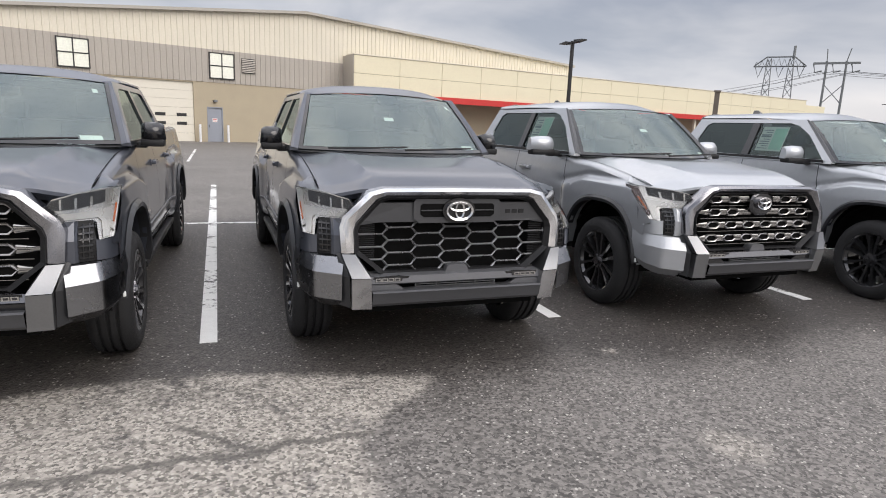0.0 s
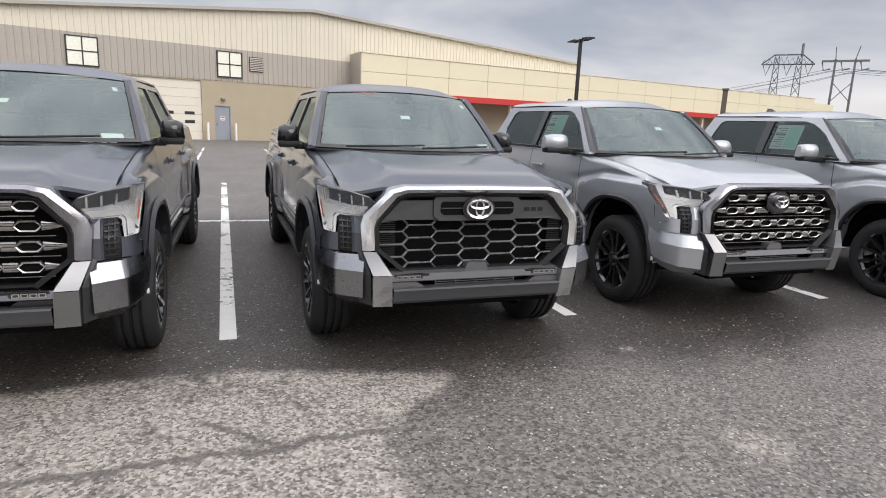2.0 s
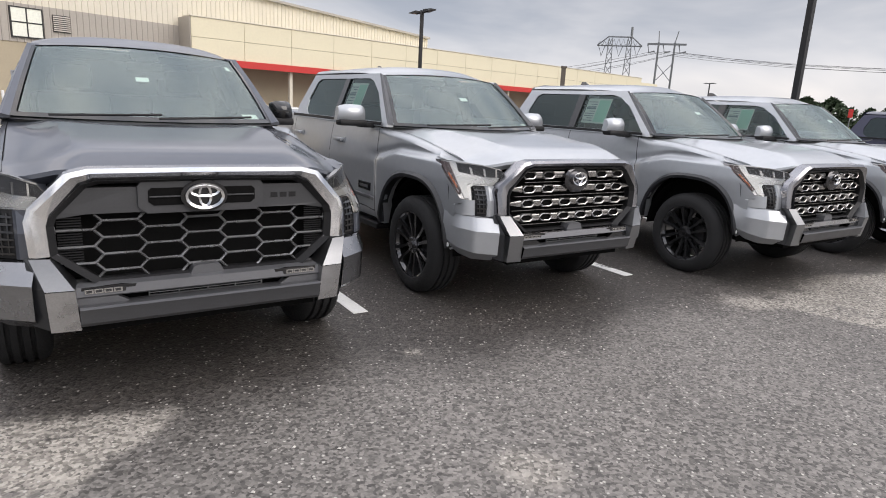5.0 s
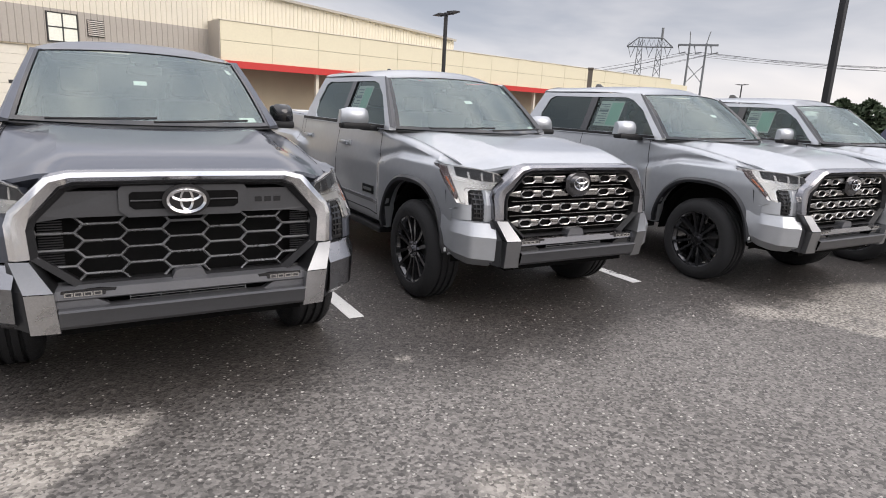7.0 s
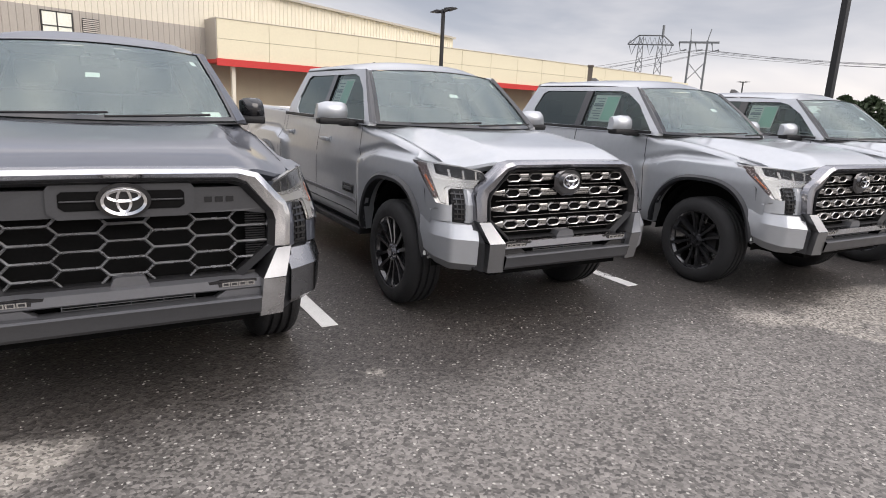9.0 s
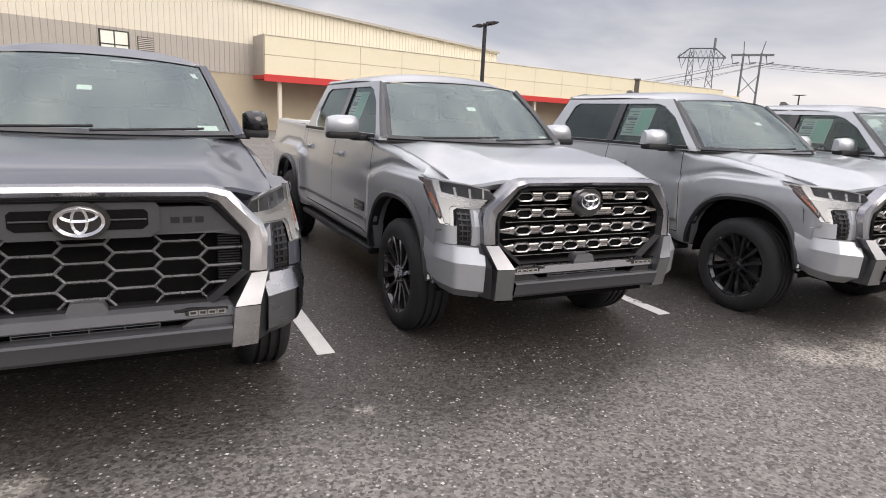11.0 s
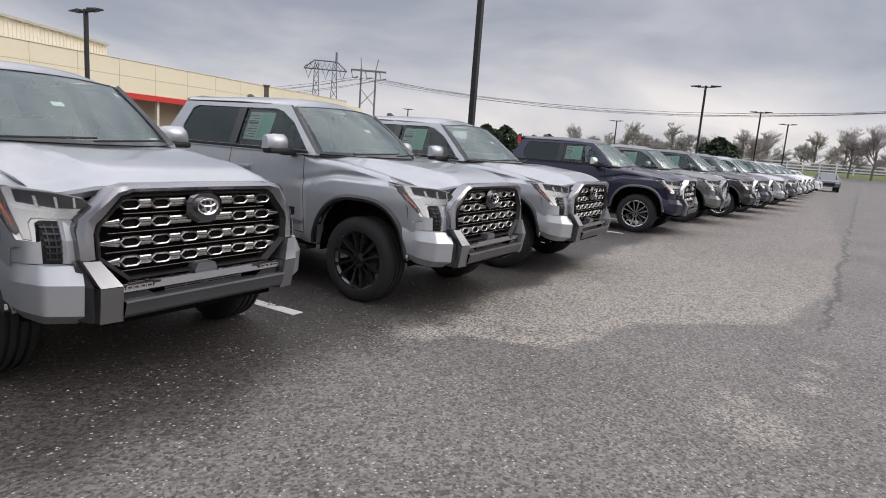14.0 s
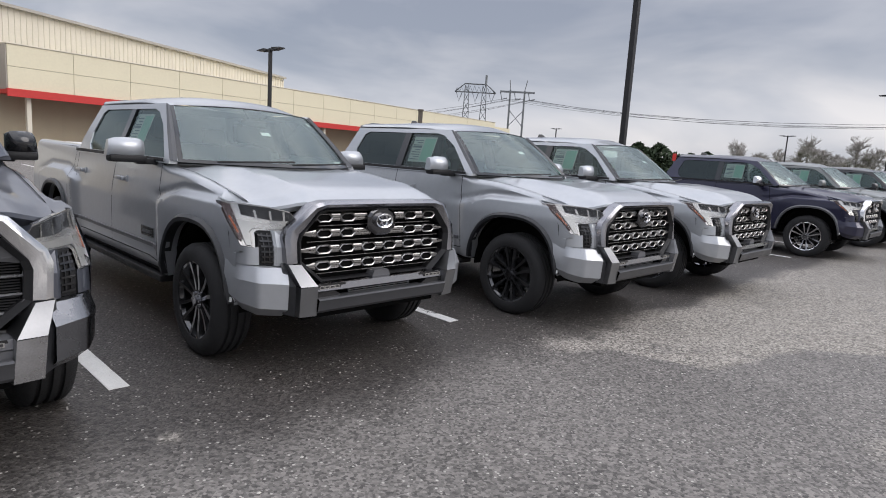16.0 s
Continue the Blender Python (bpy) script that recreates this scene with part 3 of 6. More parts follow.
def build_warehouse():
    top = [(-28, 5.97), (-10.7, 7.15), (7.1, 9.15), (36.3, 8.2), (37, 8.16)]
    th = lambda x: lerp_table(top, x)
    up = wall_slab("wall_warehouse_upper", "beige ribbed metal upper wall of a warehouse", WALL,
                   [(-28, 5.95), (37, 5.95)] + [(x, z) for x, z in reversed(top)], 0.3, M["beige"])
    ribs(up, th, -27.9, 36.9, 0.36, 5.95, None, M["beige"])
    band = wall_slab("wall_warehouse_band", "taupe ribbed metal wall band of a warehouse", WALL @ pose(0, -0.03, 0),
                     [(-28, 3.87), (37, 3.87), (37, 5.95), (-28, 5.95)], 0.33, M["taupe"])
    ribs(band, lambda x: 5.95, -27.9, 36.9, 0.36, 3.87, None, M["taupe"])
    # masonry base with openings for the garage door and the grey door
    pieces = [[(-28, 0), (-6.2, 0), (-6.2, 3.87), (-28, 3.87)], [(-0.8, 0), (0.02, 0), (0.02, 3.87), (-0.8, 3.87)],
              [(0.02, 2.28), (1.07, 2.28), (1.07, 3.87), (0.02, 3.87)], [(1.07, 0), (37, 0), (37, 3.87), (1.07, 3.87)],
              [(-6.2, 3.78), (-0.8, 3.78), (-0.8, 3.87), (-6.2, 3.87)]]
    g = Geo()
    for pl in pieces:
        g.prism(pl, lambda a, b: (a, 0, b), (0, 0.3, 0))
    base = new("wall_warehouse_base", g.done("wall_warehouse_base", M["tan"]))
    base.matrix_basis = WALL
    tagged(base, "tan masonry base wall of a warehouse", "wall", kind="structure")
    # roof with an overhanging edge
    rg = Geo()
    rows = [[(x, y, z + 0.05) for y in (-0.35, 30)] for x, z in top]
    rg.grid(rows)
    rg.grid([[(x, -0.35, z + 0.06), (x, -0.35, z - 0.12), (x, -0.1, z - 0.12)] for x, z in top])
    roof = new("roof_warehouse", rg.done("roof_warehouse", M["roofedge"]))
    roof.matrix_basis = WALL
    tagged(roof, "beige metal roof edge of a warehouse", "roof", kind="structure")
    back = Geo().box(-28, -27.7, 0.3, 30, 0, 5.4).box(36.7, 37, 0.3, 30, 0, 7.6).box(-28, 37, 29.7, 30, 0, 5.3)
    bo = new("wall_warehouse_sides", back.done("wall_warehouse_sides", M["taupe"]))
    bo.matrix_basis = WALL
    tagged(bo, "taupe side and rear walls of a warehouse", "wall", kind="structure")
    # windows
    for k, x in enumerate((-8.3, 0.22)):
        w = thing("window_%d" % (k + 1), "square black-framed four-pane window high in the wall", "window", "warehouse windows", "structure",
                  WALL @ pose(x, -0.12, 4.10))
        fr = Geo()
        for a in (0.0, 0.80, 1.60):
            fr.box(a, a + 0.07, -0.03, 0.12, 0, 1.67)
        for b in (0.0, 0.80, 1.60):
            fr.box(0.07, 0.80, -0.03, 0.12, b, b + 0.07).box(0.87, 1.60, -0.03, 0.12, b, b + 0.07)
        part("window_frame", fr.done("window_frame", M["frame"]), w)
        pm = Geo().box(0, 0.73, -0.01, 0.02, 0, 0.73).done("pane", M["pane"])
        for a in (0.07, 0.87):
            for b in (0.07, 0.87):
                part("pane", pm, w).location = (a, 0, b)
    # louvre
    lv = thing("wall_vent", "brown slatted vent in the metal wall", "vent", at=WALL @ pose(2.42, -0.12, 4.62))
    part("backing", Geo().box(0, 0.92, 0, 0.12, 0, 0.95).done("vent_back", M["frame"]), lv)
    sl = Geo().add([(0, -.05, 0), (.92, -.05, 0), (.92, 0, .07), (0, 0, .07), (0, -.04, -.01), (.92, -.04, -.01), (.92, .01, .06), (0, .01, .06)],
                   [(0, 1, 2, 3), (7, 6, 5, 4), (0, 4, 5, 1), (2, 6, 7, 3)]).done("slat", M["taupe"])
    for i in range(8):
        part("slat", sl, lv).location = (0, 0, 0.05 + 0.112 * i)
    # garage door
    gd = thing("garage_door", "closed cream sectional garage door with small windows", "garage door", kind="structure", at=WALL @ pose(-6.2, 0.10, 0))
    for i in range(7):
        part("panel", Geo().box(0, 5.4, 0, 0.05, i * 0.54 + 0.006, i * 0.54 + 0.534, 0.004).done("panel", M["garage"]), gd)
    wm = Geo().box(0, 0.62, -0.012, 0.0, 0, 0.2).done("small_window", M["frame"])
    for i in range(4):
        for z in (1.05, 1.60):
            part("small_window", wm, gd).location = (0.42 + i * 1.30, 0, z)
    dr = thing("door_1", "closed grey steel door with a notice", "door", kind="structure", at=WALL @ pose(0.02, 0.05, 0))
    part("leaf", Geo().box(0.06, 0.99, 0, 0.05, 0.01, 2.21, 0.005).done("leaf", M["doorgrey"]), dr)
    fg = Geo().box(0, 0.06, -0.07, 0.1, 0, 2.28).box(0.99, 1.05, -0.07, 0.1, 0, 2.28).box(0.06, 0.99, -0.07, 0.1, 2.22, 2.28)
    part("door_frame", fg.done("door_frame", M["doorgrey"]), dr)
    part("notice", Geo().box(0.36, 0.68, -0.006, 0, 1.30, 1.55).done("notice", M["paper"]), dr, "white notice with red bars")
    part("notice_bars", Geo().box(0.39, 0.65, -0.009, -0.006, 1.46, 1.52).box(0.39, 0.65, -0.009, -0.006, 1.35, 1.39).done("bars", M["redtrim"]), dr)
    part("handle", Geo().box(0.12, 0.16, -0.06, 0, 0.95, 1.12, 0.008).done("handle", M["steel"]), dr)
    wl = thing("wall_lamp", "small wall lamp above the grey door", "lamp", at=WALL @ pose(0.55, -0.14, 2.6))
    part("housing", Geo().box(-0.12, 0.12, -0.1, 0.14, 0, 0.14, 0.02).done("housing", M["steel"]), wl)
    for x in (-0.62, 1.22):
        bo = thing("bollard", "white painted steel bollard beside the door", "bollard", "bollards", at=WALL @ pose(x, -0.5, 0))
        part("post", Geo().tube([(0, 0, 0), (0, 0, 1.1), (0, 0, 1.14)], 0.075, 12).done("post", M["fence"], True), bo)


build_warehouse()


def build_showroom():
    """The cream panelled front with its red fascia and recessed wall."""
    n, w = 16, 60.0 / 16
    body = wall_slab("wall_showroom", "cream panelled showroom parapet wall", CREAM @ pose(0, 0.06, 0), [(0, 3.9), (60, 3.9), (60, 6.5), (0, 6.5)], 1.2, M["joint"])
    for r, (z0, z1) in enumerate(((3.91, 5.19), (5.215, 6.48))):
        pm = Geo().box(0.012, w - 0.012, 0, 0.06, z0, z1, 0.006).done("panel", M["cream"])
        for i in range(n):
            part("panel", pm, body).location = (i * w, -0.06, 0)
    cap = Geo().box(-0.05, 60.05, -0.05, 1.3, 6.5, 6.56)
    o = new("trim_parapet", cap.done("trim_parapet", M["beige"]))
    o.matrix_basis = CREAM
    tagged(o, "beige metal parapet cap", "trim", kind="structure")
    end = Geo().box(-0.06, 0.0, 0.06, 6, 3.6, 6.5)
    o = new("wall_showroom_end", end.done("wall_showroom_end", M["taupe"]))
    o.matrix_basis = CREAM
    tagged(o, "taupe end wall of the showroom parapet", "wall", kind="structure")
    red = Geo().box(-0.1, 60.1, -0.14, 0.0, 3.43, 3.9, 0.01).box(-0.1, 60.1, 0.0, 3.0, 3.6, 3.85)
    o = new("trim_red_fascia", red.done("trim_red_fascia", M["redtrim"]))
    o.matrix_basis = CREAM
    tagged(o, "red metal fascia strip under cream panels", "trim", kind="structure")
    rec = wall_slab("wall_showroom_recess", "tan recessed showroom wall under the canopy", CREAM @ pose(0, 2.6, 0), [(-1, 0), (60, 0), (60, 3.7), (-1, 3.7)], 0.3, M["tan"])
    for i in range(10):
        c = thing("canopy_column", "slim beige column under the red fascia", "column", "canopy columns", "structure", CREAM @ pose(1.2 + i * 6.4, 0.4, 0))
        part("shaft", Geo().box(-0.13, 0.13, -0.13, 0.13, 0, 3.6, 0.02).done("shaft", M["beige"]), c)
        part("foot", Geo().box(-0.2, 0.2, -0.2, 0.2, 0, 0.3, 0.02).done("foot", M["tan"]), c)
    low = Geo().box(60.0, 65.0, 0.3, 8, 0, 6.0).box(0, 60, 1.3, 12, 6.1, 6.2).box(0, 60, 11.7, 12, 0, 6.1)
    o = new("wall_showroom_far", low.done("wall_showroom_far", M["cream"]))
    o.matrix_basis = CREAM
    tagged(o, "lower cream end block of the showroom", "wall", kind="structure")


build_showroom()


def lamp_post(x, y, h, turn=0.0, wide=0.14, label="dark bronze twin-headed parking lot lamp post"):
    t = thing("street_lamp", label, "street lamp", "parking lot lamps", at=pose(x, y, 0, 0, 0, turn))
    part("base", Geo().tube([(0, 0, 0), (0, 0, 0.7)], 0.28, 20).done("base", M["tan"], True), t, "round concrete base")
    g = Geo()
    g.box(-wide / 2, wide / 2, -wide / 2, wide / 2, 0.7, h, 0.01)
    part("pole", g.done("pole", M["pole"]), t)
    part("arm", Geo().box(-0.55, 0.55, -0.04, 0.04, h - 0.14, h - 0.06, 0.01).done("arm", M["pole"]), t)
    hd = Geo().add([(0.35, -.17, 0), (1.0, -.17, .05), (1.0, .17, .05), (.35, .17, 0), (.35, -.17, .13), (1.0, -.14, .10), (1.0, .14, .10), (.35, .17, .13)],
                   [(0, 3, 2, 1), (4, 5, 6, 7), (0, 1, 5, 4), (1, 2, 6, 5), (2, 3, 7, 6), (3, 0, 4, 7)]).done("lamp_head", M["pole"])
    for s in (0, 180):
        part("lamp_head", hd, t).matrix_basis = pose(0, 0, h - 0.12, 0, 0, s)
    return t


lamp_post(16.4, 22.4, 5.9, 90)
lamp_post(19.4, 5.85, 7.3, 90, 0.17)
lamp_post(48.8, 3.6, 7.0, 90)
lamp_post(69.2, 1.5, 7.0, 90)
lamp_post(85.4, -0.3, 7.0, 90)
lamp_post(92.7, 22.0, 7.0, 90)
lamp_post(86.0, 54.5, 7.0, 90)


def cables(points, sag, r=0.03):
    g = Geo()
    for a, b in zip(points, points[1:]):
        a, b = Vector(a), Vector(b)
        g.tube([a.lerp(b, i / 12) - Vector((0, 0, sag * 4 * (i / 12) * (1 - i / 12))) for i in range(13)], r, 4)
    return g


def build_power():
    # two-legged steel frame with hanging insulators
    H = thing("power_pylon", "steel two-legged power pylon with hanging insulators", "power pylon", at=pose(118.6, 89, 0, 0, 0, -51.6))
    for x in (-1.7, 1.7):
        g = Geo().tube([(x, 0, 0), (x, 0, 17.8)], 0.26, 8, 0.2)
        g.tube([(x, 0, 17.8), (x + (0.5 if x > 0 else -0.2), 0, 20.2)], 0.1, 6)
        part("leg", g.done("leg", M["steel"], True), H)
    part("crossarm", Geo().box(-4.1, 4.1, -0.2, 0.2, 17.2, 17.6).done("crossarm", M["steel"]), H)
    br = Geo().tube([(-1.7, 0, 13.2), (1.7, 0, 9.4)], 0.09, 6).tube([(1.7, 0, 13.2), (-1.7, 0, 9.4)], 0.09, 6)
    part("brace", br.done("brace", M["steel"]), H)
    for x in (-3.3, 0, 3.3):
        part("insulator", Geo().tube([(x - 0.7, 0, 17.2), (x - .3, 0, 15.6), (x + 0.9, 0, 15.9)], 0.16, 6).done("insulator", M["steel"]), H)
    # lattice tower with a wide bridge
    P = thing("lattice_pylon", "grey steel lattice power pylon", "power pylon", at=pose(164, 143.7, 0, 0, 0, -47.8) @ Matrix.Diagonal((0.76, 1, 1.09, 1)))
    for x in (-4, 4):
        g = Geo()
        for dx, dy in ((-1.1, -1.1), (1.1, -1.1), (1.1, 1.1), (-1.1, 1.1)):
            g.tube([(x + 2 * dx, 2 * dy, 0), (x + dx * .7, dy * .7, 24)], 0.16, 5)
        for i in range(9):
            z0, z1 = i * 2.7, i * 2.7 + 2.7
            k0, k1 = 2.2 - i * 0.16, 2.2 - (i + 1) * 0.16
            for s in (-1, 1):
                g.tube([(x - k0, s * k0, z0), (x + k1, s * k1, z1)], 0.08, 4)
                g.tube([(x + k0, s * k0, z0), (x - k1, s * k1, z1)], 0.08, 4)
        part("mast", g.done("mast", M["steel"]), P)
    g = Geo()
    for y in (-0.7, 0.7):
        g.tube([(-9.5, y, 22), (9.5, y, 22)], 0.14, 5)
        g.tube([(-9.5, y, 22), (-5, y, 24.6), (5, y, 24.6), (9.5, y, 22)], 0.14, 5)
        for i in range(9):
            x = -8.5 + i * 2
            g.tube([(x - 1, y, 22), (x, y, 24.2 - abs(x) * .12), (x + 1, y, 22)], 0.08, 4)
    part("bridge", g.done("bridge", M["steel"]), P)
    part("antenna", Geo().tube([(4.6, 0, 24), (4.6, 0, 27.5)], 0.5, 8).done("antenna", M["steel"]), P)
    for x in (-7.5, 0, 7.5):
        part("insulator", Geo().tube([(x - 1.4, 0, 22), (x, 0, 19), (x + 1.4, 0, 22)], 0.18, 6).done("insulator", M["steel"]), P)
    for i, (k, z) in enumerate(((-3.3, 15.7), (0, 15.9), (3.3, 15.7), (-3.0, 15.4), (2.9, 15.5))):
        c = cables([(60 + k, 200, z + 2), (118.6 + k * .62, 89 - k * .78, z), (150 + k * .5, -75 + k, z + 7.2 + i * .55)], 7.6 + .3 * i, 0.04)
        tagged(new("power_cable", c.done("power_cable", M["cable"])), "thin dark overhead power cable", "cable", "power cables")


build_power()


def bare_tree(x, y, h, seed, spread=0.5):
    rng = random.Random(seed)
    t = thing("bare_tree", "leafless winter tree with fine grey-brown twigs, coloured paler for haze", "tree", "far bare trees", at=pose(x, y, 0))
    tr, tw = Geo(), Geo()
    tr.tube([(0, 0, -0.2), (rng.uniform(-.2, .2), 0, h * .25), (rng.uniform(-.3, .3), rng.uniform(-.3, .3), h * .5)], h * .022, 7, h * .012)

    def grow(p, d, ln, lev):
        q = p + d * ln
        mid = p.lerp(q, .5) + Vector((rng.uniform(-1, 1), rng.uniform(-1, 1), rng.uniform(-.5, .5))) * ln * .08
        (tr if lev < 2 else tw).tube([p, mid, q], (0.009, 0.0052, 0.0030, 0.0022)[lev] * h, 5 if lev < 2 else 3, (0.005, 0.003, 0.0020, 0.0012)[lev] * h)
        if lev < 3:
            for _ in range((5, 6, 7)[lev]):
                a = Vector((rng.gauss(0, spread * 1.35), rng.gauss(0, spread * 1.35), rng.uniform(-.15, .6)))
                grow(p.lerp(q, rng.uniform(.35, 1)), (d + a).normalized(), ln * rng.uniform(.5, .75), lev + 1)

    for k in range(9):
        a, up = 2.4 * k + rng.uniform(-.5, .5), rng.uniform(.24, .52)
        lean = 1.15 - 1.3 * (up - .24) / .28
        grow(Vector((0, 0, h * up)), Vector((lean * math.cos(a), lean * math.sin(a), rng.uniform(.55, .9))).normalized(), h * rng.uniform(.19, .27), 0)
    part("trunk", tr.done("trunk", M["bark"]), t)
    part("crown", tw.done("crown", M["twig"]), t)
    return t


def evergreen(x, y, h, r, seed):
    rng = random.Random(seed)
    t = thing("evergreen_tree", "dark green evergreen tree with uneven outline", "tree", "far evergreens", at=pose(x, y, 0))
    part("trunk", Geo().tube([(0, 0, -0.2), (0, 0, h * .9)], r * .09, 7, r * .02).done("trunk", M["bark"]), t)
    vs, fs = [], []
    for _ in range(1250):
        z = h * (0.08 + 0.92 * rng.random() ** 1.2)
        rad = r * (1 - (z / h) ** 3.2) ** .8 * (.55 + .45 * min(1, z / h * 4)) * rng.uniform(.35, 1.15) * (1 + .16 * math.sin(3 * z + seed)) + .06
        a = rng.uniform(0, 6.283)
        c = Vector((rad * math.cos(a), rad * math.sin(a), z))
        s = r * rng.uniform(.09, .2)
        u = Vector((rng.gauss(0, 1), rng.gauss(0, 1), rng.gauss(0, .6))).normalized() * s
        w = Vector((rng.gauss(0, 1), rng.gauss(0, 1), rng.gauss(0, .6))).normalized() * s * .7
        o = len(vs)
        vs += [c - u, c + w, c + u * 1.2, c - w]
        fs.append((o, o + 1, o + 2, o + 3))
    part("crown", mesh("crown", vs, fs, M["needle"]), t)


def far_side():
    # (azimuth from the row's start, distance, height)
    def at(az, r):
        return 2 + r * math.sin(radians(az + 0.75)), -3.8 + r * math.cos(radians(az + 0.75))
    kinds = [bare_tree(*at(az, r), h, 40 + i, sp) for i, (az, r, h, sp) in enumerate(((76.0, 130, 7.5, .5), (83.8, 120, 9.0, .55), (91.5, 112, 8.5, .6), (93.0, 110, 9.5, .5), (73.2, 150, 8, .65)))]
    rng = random.Random(3)
    spots = [(71.5, 150, .95), (79.0, 150, .9), (82.2, 150, 1.0), (85.4, 150, .85), (94.6, 108, 1.1), (96.5, 115, 1.05), (98.5, 120, 1.05), (84.6, 118, .9)]
    spots += [(70 + 1.05 * i + rng.uniform(-.4, .4), rng.uniform(150, 200), rng.uniform(.95, 1.35)) for i in range(30)]
    for i, (az, r, k) in enumerate(spots):
        copy_thing(kinds[i % 5], pose(*at(az, r), 0, 0, 0, rng.uniform(0, 360)) @ Matrix.Diagonal((k, k, k, 1)))
    for i, (az, r, h, w) in enumerate(((82.0, 95, 5.3, 3.2), (61.8, 95, 5.0, 2.9), (63.6, 92, 4.9, 2.8), (67.5, 140, 5.6, 2.4), (66.2, 145, 5.2, 2.4))):
        evergreen(*at(az, r), h, w, 90 + i)
    # wooded skyline
    rng = random.Random(7)
    g = Geo()
    rows = []
    for i in range(150):
        a = 40 + i * 0.7
        hgt = 6.5 + 3 * noise.noise((i * .13, 0, 0)) + rng.uniform(-1.2, 1.2)
        x, y = at(a, 420)
        rows.append([(x, y, -1), (x, y, hgt * .6), (x + 3, y + 3, hgt)])
    g.grid(rows)
    tagged(new("backdrop_woods", g.done("backdrop_woods", M["hill"])), "distant hazy line of winter woods", "backdrop", kind="structure")
    # white board fence
    f = thing("fence", "white three-board fence beyond the lot", "fence", at=pose(121, -4, 1.6, 0, 0, -84))
    pm = Geo().box(-.09, .09, -.09, .09, 0, 1.75).done("post", M["fence"])
    for i in range(34):
        part("post", pm, f).location = (-26 + i * 2.4, 0, 0)
    for z in (0.45, 0.95, 1.45):
        part("board", Geo().box(-26.2, 53.6, -.1, -.07, z, z + .2).done("board", M["fence"]), f)
    # round red sign on its post, past the silver row
    sx, sy = at(64.9, 80)
    s = thing("red_sign", "small red sign on a thin post", "sign", at=pose(sx, sy, 0, 0, 0, -60))
    part("post", Geo().tube([(0, 0, 0), (0, 0, 2.6)], .05, 6).done("post", M["steel"]), s)
    part("board", Geo().box(-.22, .22, -.05, .05, 2.6, 3.5, .02).done("board", M["redtrim"]), s)
    # tall square post before the showroom
    c = thing("wooden_post", "square weathered wooden post in front of the showroom", "post", at=pose(39.8, 37.3, 0, 0, 0, -43))
    part("shaft", Geo().box(-.2, .2, -.2, .2, 0, 5.35).done("shaft", M["wood_pole"]), c)
    part("cap", Geo().box(-.27, .27, -.27, .27, 5.35, 5.5, .02).done("cap", M["wood_pole"]), c)


far_side()


# ---- pickup truck: y runs from the nose backwards, x across, z up ----
WF, WR, WZ = 0.98, 4.68, 0.405     # axles and hub height


def front_y(x, z):
    """How far the nose curves back towards its corners."""
    a = max(0.0, abs(x) - 0.60)
    k = 1.1 + 2.6 * smooth01((z - 0.85) / 0.35)
    return 0.10 + k * a * a


def side_x(y, z):
    w = 0.935
    for c in (WF, WR):
        zc = 1.13 - 0.22 * max(0.0, abs(y - c) - 0.35)
        w += 0.050 * smooth01((0.80 - abs(y - c)) / 0.16) * (1 - smooth01((z - zc) / 0.055))
        w -= 0.013 * smooth01((0.95 - abs(y - c)) / 0.2) * max(0.0, 1 - ((z - zc - 0.055) / 0.045) ** 2)
    t = max(0.0, (0.75 - y) / 0.75)
    w -= 0.03 * t * t
    if z > 1.0:
        w -= 0.07 * ((z - 1.0) / 0.4) ** 1.3
    if z < 0.62:
        w -= 0.05 * ((0.62 - z) / 0.15) ** 2
    return w


HOOD_Z = [(0.10, 1.185), (0.16, 1.215), (0.26, 1.24), (0.5, 1.275), (0.9, 1.315), (1.3, 1.35), (1.75, 1.375)]


def hood_drop(y):
    return 0.10 - 0.055 * smooth01((y - 0.3) / 1.1)


def hood_edge_y(x):
    return 0.135 + 1.55 * max(0, abs(x) - 0.52) ** 1.6


def hood_pt(x, y, v):
    u = x / 0.835
    z = lerp_table(HOOD_Z, y) - hood_drop(y) * smooth01((abs(u) - .66) / .34)
    c = 0.50 + 0.14 * v
    z += 0.028 * (1 - smooth01((abs(x) - c) / 0.06)) * smooth01(v * 5) * (1 - smooth01((v - .70) / .28))
    z -= 0.02 * (1 - smooth01(v * 9))
    return (x, y, z)


def top_z(y):
    if y < 1.62:
        return lerp_table(HOOD_Z, y) - hood_drop(y) - 0.040
    return lerp_table([(1.62, 1.285), (1.9, 1.335), (4.0, 1.36), (4.1, 1.38), (5.9, 1.40)], y)


def arch_z(y):
    z = 0.0
    for c in (WF, WR):
        d = abs(y - c) / 0.545
        if d < 1:
            z = max(z, 0.40 + 0.575 * (1 - d ** 2.7) ** (1 / 2.3))
    return z


